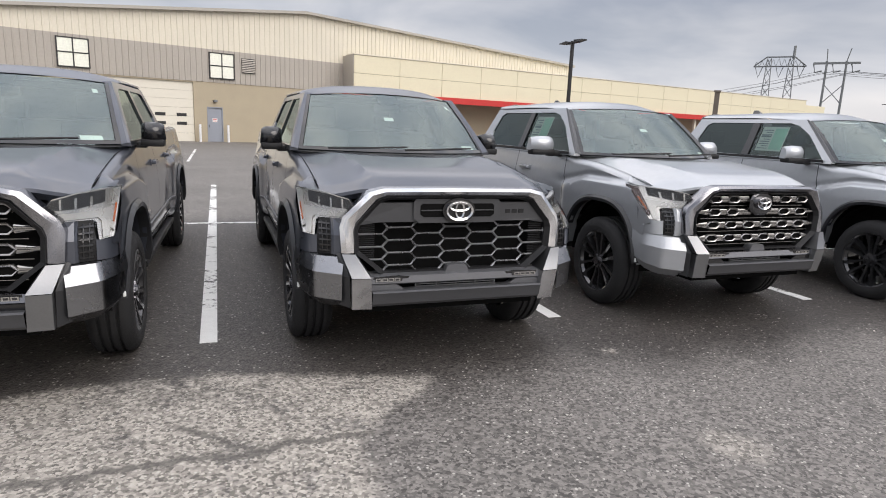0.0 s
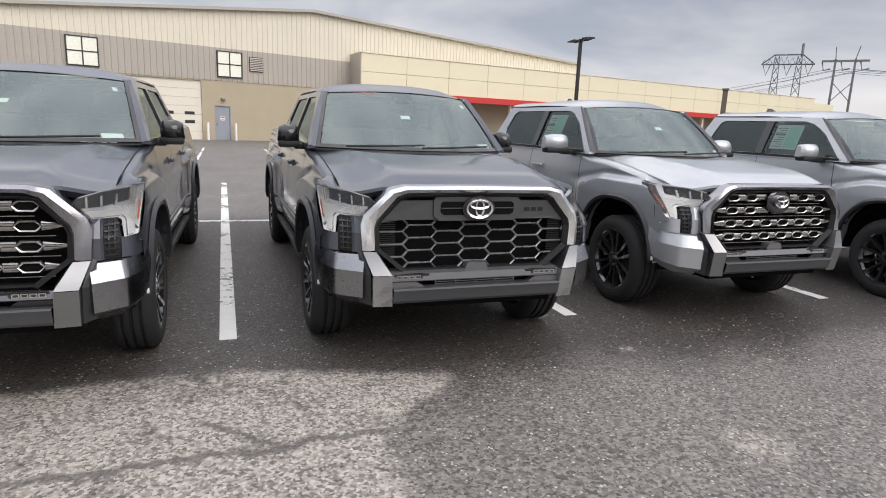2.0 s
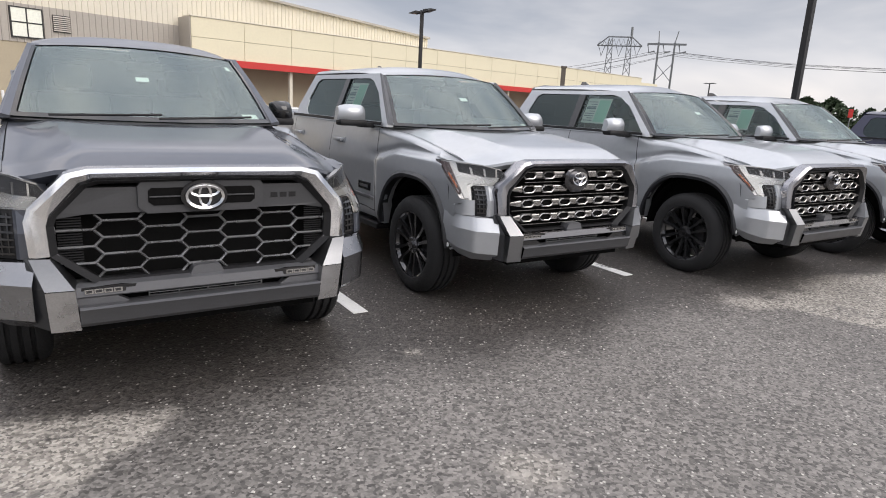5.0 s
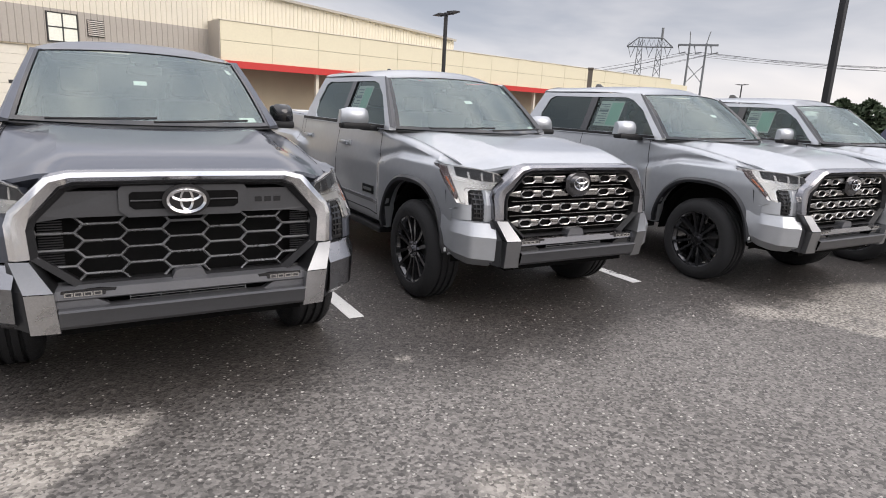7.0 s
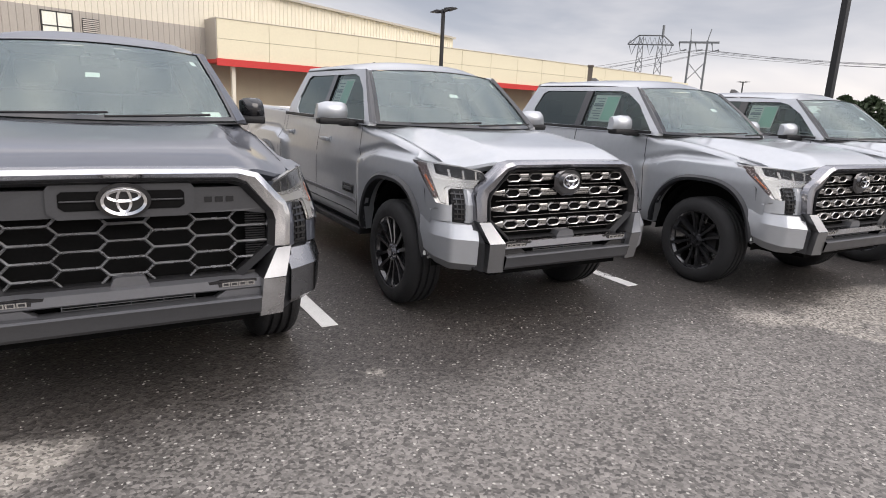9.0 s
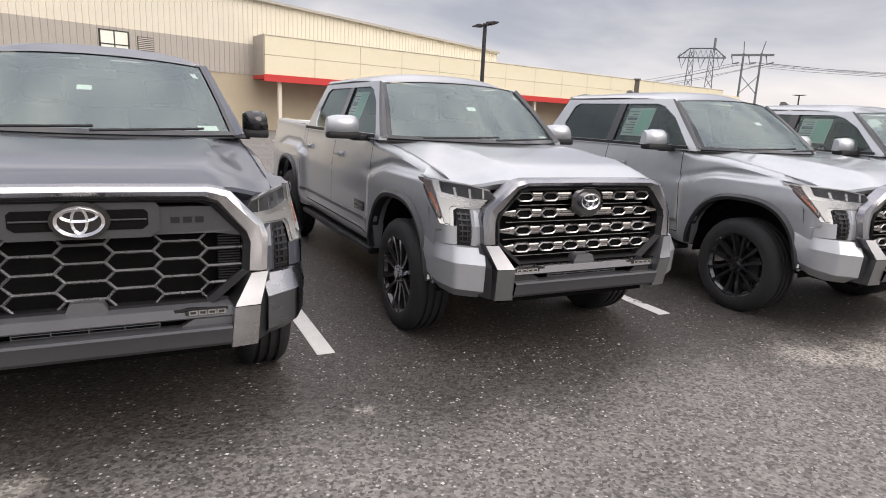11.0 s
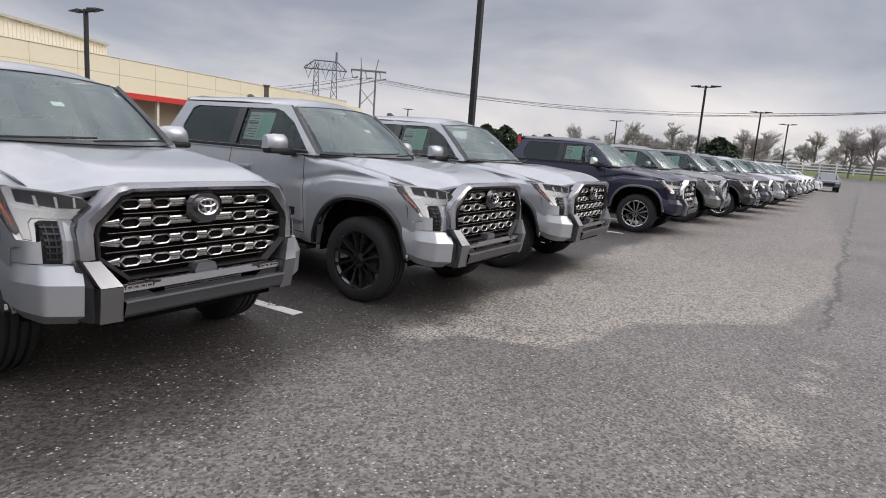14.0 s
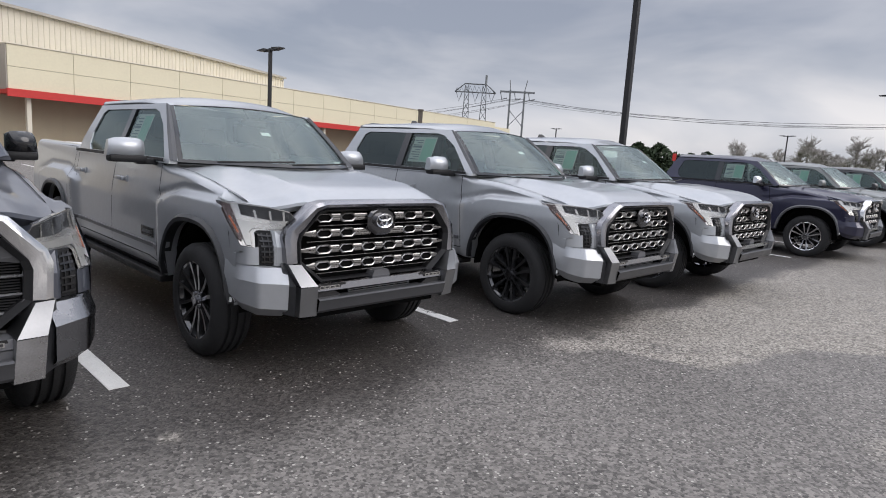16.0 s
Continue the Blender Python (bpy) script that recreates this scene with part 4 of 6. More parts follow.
def body_sides(s):
    ys = sorted({round(v, 4) for v in
                 [0.36 + 0.03 * i for i in range(48)] + [1.8 + .12 * i for i in range(20)] + [4.1 + .03 * i for i in range(41)] + [5.33 + .1 * i for i in range(6)] + [WF - .545, WF + .545, WR - .545, WR + .545]})
    rows = []
    for y in ys:
        lo = max(0.48, arch_z(y))
        if y < WF - .545:
            lo = 0.76
        hi = top_z(y)
        r = []
        for k in range(37):
            z = lo + (hi - lo) * k / 36
            ys0 = front_y(0.963, z) + 0.028 if z > 0.86 else 0.34
            y2 = y if y > 0.75 else ys0 + (y - 0.36) / 0.39 * (0.75 - ys0)
            r.append((side_x(y2, z), y2, z))
        x, y = r[-1][0], r[-1][1]
        r += [(x - .014, y, hi + .020), (x - .035, y, hi + .034), (max(.832, x - .10) if y < 1.6 else x - .09, y, hi + .040)]
        rows.append(r)
    g = Geo().grid(rows)
    # inner return of the arches
    for c in (WF, WR):
        rr = []
        for i in range(25):
            y = c - .545 + 1.09 * i / 24
            z = max(0.48, arch_z(y))
            rr.append([(side_x(y, z), y, z), (side_x(y, z) - .09, y, z + .01)])
        g.grid(rr)
    g.v = flip(g.v, s)
    return g.done("body_side", M["silver"], True, (s, 0, 0), 30)


def hood_mesh():
    rows = []
    for j in range(27):
        v = j / 26
        r = []
        for i in range(41):
            u = -1 + 2 * i / 40
            x = u * 0.835
            yf = hood_edge_y(x)
            yb = 1.24 + 0.40 * u * u
            y = yf + (yb - yf) * v
            r.append(hood_pt(x, y, v))
        rows.append(r)
    g = Geo().grid(rows)
    lip = [[(x, y, z), (x, y - .004, z - .02), (x, y + .04, z - .06)] for x, y, z in rows[0]]
    g.grid(lip)
    for i in (0, -1):
        g.grid([[r[i], (r[i][0] * .998, r[i][1], r[i][2] - .012), (r[i][0] * .985, r[i][1] + .004, r[i][2] - .075)] for r in rows])
    return g.done("hood", M["silver"], True, (0, 0, 1), 24)


def wind(u, v, out=0.0):
    b = Vector((u * .825, 1.26 + .36 * u * u, 1.362))
    t = Vector((u * .675, 2.00 + .15 * u * u, 1.852 - .03 * u * u))
    return b.lerp(t, v) + Vector((0, -1, 1.2)).normalized() * (out + .018 * math.sin(math.pi * v))


def side_pt(y, t, out=0.0):
    return Vector((.885 - .165 * t - .02 * t * t + out, y, 1.375 + .462 * t))


def strip(g, pts, thick):
    """A flat piece of the cab's side, with depth inwards."""
    n = len(pts)
    f = [side_pt(y, t) for y, t in pts]
    b = [q + Vector((-thick, 0, 0)) for q in f]
    g.add(f + b, [tuple(range(n)), tuple(range(2 * n - 1, n - 1, -1))] + [(i, (i + 1) % n, n + (i + 1) % n, n + i) for i in range(n)])


WIN_F = [(1.75, .03), (2.80, .03), (2.80, .90), (2.35, .90), (2.23, .84), (2.03, .60)]
WIN_R = [(2.91, .03), (3.66, .03), (3.74, .14), (3.77, .40), (3.70, .82), (3.62, .90), (2.91, .90)]


def cab_frame():
    g = Geo()
    strip(g, [(1.63, 0), (1.75, .03), (2.03, .60), (2.23, .84), (2.35, .90), (2.80, .90), (2.91, .90), (3.62, .90), (3.86, 1.0), (2.17, 1.0)], .07)
    strip(g, [(3.62, .90), (3.70, .82), (3.77, .40), (3.74, .14), (3.66, .03), (4.02, 0.0), (4.02, .25), (3.86, 1.0)], .07)
    strip(g, [(1.63, -.06), (4.02, -.06), (4.02, 0), (3.66, .03), (2.91, .03), (2.80, .03), (1.75, .03), (1.63, 0)], .07)
    g.mirror()
    # roof skin
    rows = []
    for j in range(17):
        w = j / 16
        r = []
        for i in range(25):
            u = -1 + i / 12
            a = wind(u, 1.0)
            b = Vector((u * .675, 3.88 - .05 * u * u, 1.885 - .03 * u * u))
            q = a.lerp(b, w)
            q.z += (0.078 * smooth01(w * 4.5) * (1 - .5 * u ** 4)) * (1 - .45 * smooth01((w - .4) / .6))
            r.append(q)
        r = [Vector((-.702, r[0].y, r[0].z - .022))] + r + [Vector((.702, r[-1].y, r[-1].z - .022))]
        rows.append(r)
    g.grid(rows)
    # rear of the cab
    g.grid([[(x * ((1 - .22 * k) if k <= 1 else .55), 4.02 - .13 * min(k, 1.05), 1.30 + .57 * min(k, 1.085)) for x in (-.86, -.3, .3, .86)] for k in (0, .25, .9, 1.0, 1.11)])
    return g.done("cab_frame", M["silver"], True, None, 30)


def windscreen_pillar(s):
    """Pillar beside the windscreen; lighter trucks get its shade as a darker colour."""
    rows = []
    for i in range(11):
        v = i / 10
        a, c = wind(1, v), side_pt(1.63 + .54 * v, v)
        m = (a + c) / 2 + Vector((.012, -.018, .006))
        rows.append([(s * q.x, q.y, q.z) for q in (a + Vector((-.02, .05, 0)), a, m, c)])
    return Geo().grid(rows).done("windscreen_pillar", M["moulding"], True, None, 30)


def pane_mesh(pts, s, material, name):
    g = Geo()
    f = [side_pt(y, t, -.012) for y, t in pts]
    g.add([(s * q.x, q.y, q.z) for q in f], [tuple(range(len(f)))])
    return g.done(name, material, False, (s, 0, .3))


def tyre_mesh():
    R, W = .412, .138
    prof = [(.276, -W + .02), (.284, -W + .005), (.318, -W - .004), (.354, -W), (.385, -W + .012), (.402, -W + .030), (R, -W + .05)]
    for a in (-.055, 0.0, .055):
        prof += [(R, a - .012), (R - .013, a - .008), (R - .013, a + .008), (R, a + .012)]
    prof += [(R, W - .05), (.402, W - .030), (.385, W - .012), (.354, W), (.318, W + .004), (.284, W - .005), (.276, W - .02)]
    rows = []
    n = 72
    for i in range(n + 1):
        a = 2 * math.pi * i / n
        r = []
        for k, (rad, x) in enumerate(prof):
            if 0.38 < rad < 0.41 and i % 2:
                rad -= .007
            r.append((x, rad * math.cos(a), rad * math.sin(a)))
        rows.append(r)
    return Geo().grid(rows).done("tyre", M["tyre"], True)


def rim_mesh(material):
    """Six pairs of bevelled spokes in a deep barrel; the outer side faces -x."""
    g = Geo()
    prof = [(.276, .10), (.258, .09), (.248, 0), (.252, -.095), (.268, -.120), (.281, -.126), (.285, -.112)]
    g.grid([[(x, r * math.cos(2 * math.pi * i / 48), r * math.sin(2 * math.pi * i / 48)) for r, x in prof] for i in range(49)])
    for i in range(6):
        a0 = math.pi / 6 + i * math.pi / 3
        c, n = Vector((0, math.cos(a0), math.sin(a0))), Vector((0, -math.sin(a0), math.cos(a0)))
        for s in (-1, 1):
            v = []
            for rad, off, half, x0, x1 in ((.050, .020, .016, -.100, -.05), (.120, .032, .018, -.104, -.055), (.175, .040, .021, -.112, -.06), (.268, .064, .026, -.128, -.07)):
                for h, x in ((-half, x1), (-half * .62, x0), (half * .62, x0), (half, x1)):
                    q = c * rad + n * (s * off + h)
                    v.append((x, q.y, q.z))
            g.add(v, [(k * 4 + j, k * 4 + j + 1, k * 4 + j + 5, k * 4 + j + 4) for k in range(3) for j in range(3)])
    g.tube([(-.05, 0, 0), (-.100, 0, 0), (-.106, 0, 0)], .072, 24)
    return g.done("rim", material, True, None, 28)


def hub_mesh():
    g = Geo().tube([(-.104, 0, 0), (-.124, 0, 0), (-.128, 0, 0)], .034, 20)
    for i in range(6):
        a = i * math.pi / 3
        g.tube([(-.10, .054 * math.cos(a), .054 * math.sin(a)), (-.120, .054 * math.cos(a), .054 * math.sin(a))], .010, 8)
    return g.done("hub_cap", M["smoke"], True)


def inner_disc():
    g = Geo().tube([(.02, 0, 0), (-.01, 0, 0)], .17, 28)
    g.box(-.07, .02, -.20, -.09, -.10, .10, .01)
    return g.done("brake_disc", M["plastic"], True)


def wheel_parts(truck, x, y, material, s):
    w = part("wheel", tyre_mesh_c, truck)
    w.matrix_basis = pose(x, y, WZ, 0, 0, 0 if s < 0 else 180)
    part("rim", rim_cache[material], w, "gloss black six-spoke alloy rim" if material == "gloss" else "polished alloy rim")
    part("hub_cap", hub_c, w)
    part("brake_disc", disc_c, w)


OCT_OUT = [(.0, 1.203), (.50, 1.200), (.595, 1.178), (.745, 1.02), (.765, .96), (.755, .80)]
OCT_IN = [(.0, 1.146), (.475, 1.143), (.535, 1.126), (.665, .985), (.680, .94), (.672, .80)]


def front_put(a, b):
    return (a, front_y(a, b) - .035, b)


def grille_frame(material):
    g = Geo()
    for s in (1, -1):
        v = []
        for (xo, zo), (xi, zi) in zip(OCT_OUT, OCT_IN):
            yo, yi = front_y(xo, zo) - .02, front_y(xi, zi) - .01
            v.append([(s * xo, yo + .07, zo + .004), (s * xo, yo - .015, zo), (s * (xo * .65 + xi * .35), yo - .035, zo * .65 + zi * .35), (s * xi, yi - .01, zi), (s * xi * .99, yi + .07, zi - .006)])
        g.grid(v)
    return g.done("grille_frame", material, True)


def grille_surround():
    """Dark inner border in front of the shade-black sheet behind the mesh."""
    g = Geo()
    inn = [(-x, z) for x, z in reversed(OCT_IN)] + OCT_IN[1:] + [(.50, .655), (-.50, .655)]
    sh = [(x * .955, .90 + (z - .90) * .93) for x, z in inn]
    g.ring(inn, sh, front_put, .09, .035)
    return g.done("grille_surround", M["plastic"])


def grille_shade():
    """A black sheet that stands for the shaded depth behind the grille."""
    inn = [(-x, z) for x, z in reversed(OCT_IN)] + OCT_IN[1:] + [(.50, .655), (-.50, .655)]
    return Geo().add([(x, .20, z) for x, z in inn], [tuple(range(len(inn)))]).done("grille_shade", M["dark"])


def hexa(cx, cz, w, h, k=.30):
    return [(cx - w, cz), (cx - w + k * w * 1.3, cz + h), (cx + w - k * w * 1.3, cz + h), (cx + w, cz), (cx + w - k * w * 1.3, cz - h), (cx - w + k * w * 1.3, cz - h)]


def in_oct(x, z, m=.0):
    x = abs(x)
    side = .655 if z > .80 else .50 + (.155) * (z - .655) / .145
    if z > .94:
        side = .655 - .18 * (z - .94) / .2
    return x < side - m and .66 < z < 1.15


def honeycomb():
    """Rows of flat six-sided cells with rounded ridges; fine ribs fill the outermost cells."""
    g = Geo()
    a, b, h, t = .113, .077, .0405, .0062
    lim = lambda q: (max(-.655, min(.655, q[0])), max(.66, min(1.005, q[1])))
    for c in range(-4, 5):
        for r in range(-1, 6):
            x, z = c * (a + b), .665 + 2 * h * r + (h if c % 2 else 0)
            if not in_oct(x, z, -.07) or z > 1.0:
                continue
            o = [(x - a, z), (x - b, z + h), (x + b, z + h), (x + a, z), (x + b, z - h), (x - b, z - h)]
            k = t * 1.25
            i = [(x - a + k, z), (x - b + k * .45, z + h - t), (x + b - k * .45, z + h - t), (x + a - k, z), (x + b - k * .45, z - h + t), (x - b + k * .45, z - h + t)]
            g.ring([lim(q) for q in o], [lim(q) for q in i], lambda p, q: (p, front_y(p, q) + .010, q), .016, .009)
    return g.done("grille_mesh", M["meshgrey"])


def side_ribs(s):
    g = Geo()
    for k in range(22):
        z = .70 + k * .0125
        half = .64 if z > .80 else .50 + .14 * (z - .655) / .145
        g.box(min(s * .54, s * half), max(s * .54, s * half), .128, .140, z, z + .005)
    return g.done("side_rib", M["plastic"])


def upper_panel():
    """Dark panel over the mesh: a stepped middle field round the badge and two lower wings."""
    g = Geo()
    wing = [(.66, .965), (.635, 1.0), (.535, 1.108), (.30, 1.108), (.27, 1.120), (.27, .985), (.52, .985)]
    for s in (-1, 1):
        g.prism([(s * a, b) for a, b in wing], lambda a, b: (a, front_y(a, b) + .006, b), (0, .05, 0))
    mid = [(-.30, 1.112), (-.285, 1.130), (-.265, 1.136), (.265, 1.136), (.285, 1.130), (.30, 1.112), (.30, 1.012), (.262, .978), (-.262, .978), (-.30, 1.012)]
    g.prism(mid, lambda a, b: (a, .092, b), (0, .05, 0))
    return g.done("grille_panel", M["panelgrey"])


def panel_edge():
    """Fine raised rim along the outer border of the mesh."""
    g = Geo()
    o = [(.665, .955), (.64, 1.0), (.538, 1.114)]
    for s in (-1, 1):
        g.tube([(s * a, front_y(a, b) - .004, b) for a, b in o], .004, 5)
        g.tube([(s * a, front_y(a, b) - .004, b) for a, b in ((.665, .955), (.66, .82), (.52, .668))], .004, 5)
    return g.done("panel_edge", M["gunmetal"], True)


def letter_bars():
    """Small embossed bars on the panel's wing."""
    g = Geo()
    for a in (.345, .395, .445):
        g.prism([(a, 1.035), (a + .036, 1.035), (a + .036, 1.062), (a, 1.062)], lambda p, q: (p, front_y(p, q) + .003, q), (0, .01, 0))
    return g.done("embossed_bars", M["plastic"])


def slot(s):
    # black plate on the panel's face, the shade of a recess as colour
    pl = [(s * .085, 1.016), (s * .232, 1.016), (s * .255, 1.034), (s * .255, 1.088), (s * .24, 1.102), (s * .085, 1.102)]
    return Geo().prism(pl, lambda a, b: (a, .0885, b), (0, .003, 0)).done("grille_slot", M["dark"])


def slot_bars(s):
    return Geo().box(min(s * .085, s * .25), max(s * .085, s * .25), .083, .0885, 1.056, 1.063, .002).done("slot_bar", M["panelgrey"])


def bar_row(z, hole, half):
    """One bright bar: long ridged links between raised, flat six-sided rims."""
    g = Geo()
    p = .19
    cells = [k * p for k in (-2.5, -1.5, -.5, .5, 1.5, 2.5) if not (hole and abs(k) < 1)]
    prof = [(-.026, .016), (-.024, .005), (-.016, .002), (-.013, -.004), (-.003, -.004), (0, .002), (.003, -.004), (.013, -.004), (.016, .002), (.024, .005), (.026, .016)]

    def link(x0, x1, k0=1.0, k1=1.0):
        g.grid([[(x, front_y(x, z) + .006 + d, z + h * k) for h, d in prof] for x, k in ((x0, k0), ((x0 + x1) / 2, (k0 + k1) / 2), (x1, k1))])
    for x in cells:
        rings = []
        for w, f, h, d in ((.070, .043, .034, .018), (.068, .041, .032, .0), (.062, .037, .027, -.006), (.056, .033, .021, -.002), (.054, .032, .019, .012)):
            o = [(x - w, z), (x - w + .008, z + h * .40), (x - f, z + h), (x + f, z + h), (x + w - .008, z + h * .40), (x + w, z), (x + w - .008, z - h * .40), (x + f, z - h), (x - f, z - h), (x - w + .008, z - h * .40)]
            rings.append([(a, front_y(a, b) + d, b) for a, b in o])
        g.grid(rings, True)
    for a, b in zip(cells, cells[1:]):
        if b - a < .25:
            link(a + .060, b - .060)
    for s in (-1, 1):
        e = cells[-1] + .060
        if half > e + .01:
            link(s * e, s * half, 1.0, .30)
        if hole:
            link(s * (1.5 * p - .060), s * .08)
    # thin bright edge under the bar
    g.box(-half * .93, half * .93, .118, .126, z - .0565, z - .053)
    return g.done("grille_bar", M["barchrome"], True, None, 40)


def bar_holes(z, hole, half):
    """Black strip behind the rims of one bar, standing for shade in their openings."""
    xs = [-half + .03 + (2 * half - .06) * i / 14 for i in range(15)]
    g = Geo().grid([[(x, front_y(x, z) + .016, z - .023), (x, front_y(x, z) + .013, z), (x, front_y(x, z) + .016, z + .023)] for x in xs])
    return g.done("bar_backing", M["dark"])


def badge_mesh(material):
    """A plain bright oval with crossed ovals inside."""
    g = Geo()

    def oval(cx, cz, w, h, t):
        n = 36
        o = [(cx + w * math.cos(2 * math.pi * i / n), cz + h * math.sin(2 * math.pi * i / n)) for i in range(n)]
        q = [(cx + (w - t) * math.cos(2 * math.pi * i / n), cz + (h - t) * math.sin(2 * math.pi * i / n)) for i in range(n)]
        g.ring(o, q, lambda a, b: (a, .052, b), .03, .004)
    oval(0, 1.06, .093, .065, .013)
    oval(0, 1.063, .033, .056, .011)
    oval(0, 1.085, .070, .029, .011)
    return g.done("badge", material, True)


def badge_plate():
    n = 36
    g = Geo().prism([(.112 * math.cos(2 * math.pi * i / n), 1.06 + .08 * math.sin(2 * math.pi * i / n)) for i in range(n)], lambda a, b: (a, .072, b), (0, .04, 0))
    return g.done("badge_plate", M["gloss"])


def badge_shield():
    """Eight-sided smoked plate behind the badge of the barred grilles."""
    w, h = .128, .100
    o = [(-w, -.035), (-w + .02, -.065), (-.05, -h), (.05, -h), (w - .02, -.065), (w, -.035), (w, .035), (w - .02, .065), (.05, h), (-.05, h), (-w + .02, .065), (-w, .035)]
    g = Geo().ring([(a, 1.055 + b) for a, b in o], [(a * .84, 1.055 + b * .84) for a, b in o], lambda a, b: (a, .085, b), .04, -.012)
    g.prism([(a * .85, 1.055 + b * .85) for a, b in o], lambda a, b: (a, .076, b), (0, .03, 0))
    return g.done("badge_plate", M["darkchrome"])


HL_LO = [(.655, 1.005), (.862, 1.0), (.880, .985), (.896, .893), (.963, .905)]
HL_HI = [(.655, 1.06), (.70, 1.125), (.80, 1.150), (.88, 1.158), (.963, 1.160)]


def headlight(s):
    def put(d):
        return lambda a, b: (s * a, front_y(a, b) + d, b)
    out = {}
    out["housing"] = Geo().curved(HL_LO, HL_HI, 16, put(.036), .05).done("housing", M["lamp"], True)
    out["projector"] = Geo().curved([(.672, 1.064), (.80, 1.066), (.905, 1.085)], [(.672, 1.080), (.70, 1.118), (.80, 1.143), (.905, 1.150)], 10, put(.028), .02).done("projector", M["moulding"], True)
    for k, c in enumerate((.73, .79, .85)):
        out["projector_divider" + "_" * k] = Geo().curved([(c, 1.068), (c + .009, 1.068)], [(c, 1.122), (c + .009, 1.124)], 1, put(.022), .01).done("projector_divider", M["lamp"])
    out["running_light"] = Geo().curved([(.668, 1.014), (.886, 1.010), (.902, .990), (.914, .905), (.940, .910)], [(.668, 1.045), (.80, 1.044), (.90, 1.052), (.940, 1.060)], 12, put(.026), .02).done("running_light", M["drl"], True)
    out["side_marker"] = Geo().curved([(.934, 1.06), (.940, .955), (.9625, .935)], [(.934, 1.148), (.9625, 1.152)], 4, put(.022), .02).done("side_marker", M["marker"])
    out["amber_reflector"] = Geo().curved([(.950, .985), (.957, .975)], [(.950, 1.075), (.957, 1.07)], 2, put(.018), .01).done("amber_reflector", M["amber"])
    out["lens"] = Geo().grid([[put(.012)(x, lerp_table(HL_LO, x) + (lerp_table(HL_HI, x) - lerp_table(HL_LO, x)) * k / 4) for k in range(5)] for x in [.655 + .308 * i / 16 for i in range(17)]]).done("lens", M["lens"], True, (0, -1, 0))
    return out


def vent(s):
    g = Geo()
    g.curved([(.800, .782), (.882, .782)], [(.800, 1.0), (.862, 1.0), (.882, .90)], 6, lambda a, b: (s * a, front_y(a, b) + .034, b), .06)
    return g.done("corner_vent", M["plastic"])


def vent_bars(s):
    g = Geo()
    for i in range(6):
        z = .800 + i * .033
        g.curved([(.806, z), (.872, z)], [(.806, z + .009), (.872, z + .012)], 4, lambda a, b: (s * a, front_y(a, b) + .020, b), .02)
    for x in (.824, .851):
        g.curved([(x, .795), (x + .006, .795)], [(x, .985), (x + .006, .985)], 1, lambda a, b: (s * a, front_y(a, b) + .024, b), .015)
    return g.done("vent_slat", M["gloss"])


def bumper_corner(s):
    """Faceted painted corner: a sloping upper face and an upright lower face."""
    P = lambda x, z, d=0.0: (s * x, front_y(x, z) + d, z)
    rows = [[P(.735, .775, .03), P(.895, .782, .02), (s * .955, .36, .79), (s * .975, .50, .80)],
            [P(.735, .768, -.0), P(.895, .774, -.01), (s * .965, .33, .785), (s * .985, .48, .79)],
            [P(.755, .672, -.066), P(.915, .680, -.060), (s * .987, .30, .69), (s * 1.0, .45, .705)],
            [P(.755, .505, -.056), P(.912, .515, -.048), (s * .978, .30, .54), (s * .99, .43, .58)],
            [P(.74, .440, .05), P(.875, .450, .06), (s * .93, .36, .48), (s * .945, .43, .53)]]
    fine = []
    for r in rows:
        a, b, c, d = (Vector(q) for q in r)
        m1 = b.lerp(c, .22)
        out = [a, a.lerp(b, .5), b.lerp(a, .12)]
        out += [b.lerp(a, .12) * (1 - k) ** 2 + b * 2 * k * (1 - k) + m1 * k * k for k in (.25, .5, .75)]
        out += [m1, m1.lerp(c, .5), c.lerp(m1, .15), c.lerp(d, .4), d]
        fine.append(out)
    return Geo().grid(fine).done("bumper_corner", M["silver"], True, None, 19)


def fang(s):
    """Bright angled blade that joins the grille frame to the lower bumper."""
    P = lambda x, z, d: (s * x, front_y(x, z) + d, z)
    rows = [[P(.750, .80, .03), P(.757, .798, -.058), P(.678, .798, -.06), P(.665, .80, .02)],
            [P(.70, .665, .02), P(.708, .66, -.120), P(.592, .66, -.122), P(.575, .665, .02)]]
    rows = [[Vector(a).lerp(Vector(b), k / 6) for a, b in zip(*rows)] for k in range(7)]
    return Geo().grid(rows).done("bumper_blade", M["satin"], True)


def fang_low(s):
    P = lambda x, z, d: (s * x, front_y(x, z) + d, z)
    rows = [[P(.70, .660, .02), P(.708, .656, -.120), P(.592, .656, -.122), P(.575, .660, .02)],
            [P(.69, .45, .05), P(.698, .455, -.085), P(.578, .455, -.09), P(.565, .45, .05)]]
    rows = [[Vector(a).lerp(Vector(b), k / 6) for a, b in zip(*rows)] for k in range(7)]
    return Geo().grid(rows).done("blade_foot", M["gunmetal"], True)


def fang_gap(s):
    P = lambda x, z, d: (s * x, front_y(x, z) + d, z)
    rows = [[P(.775, .79, .0), P(.745, .80, .01)], [P(.765, .655, -.04), P(.71, .655, -.06)], [P(.765, .47, -.01), P(.70, .45, -.04)]]
    return Geo().grid(rows).done("blade_gap", M["moulding"])


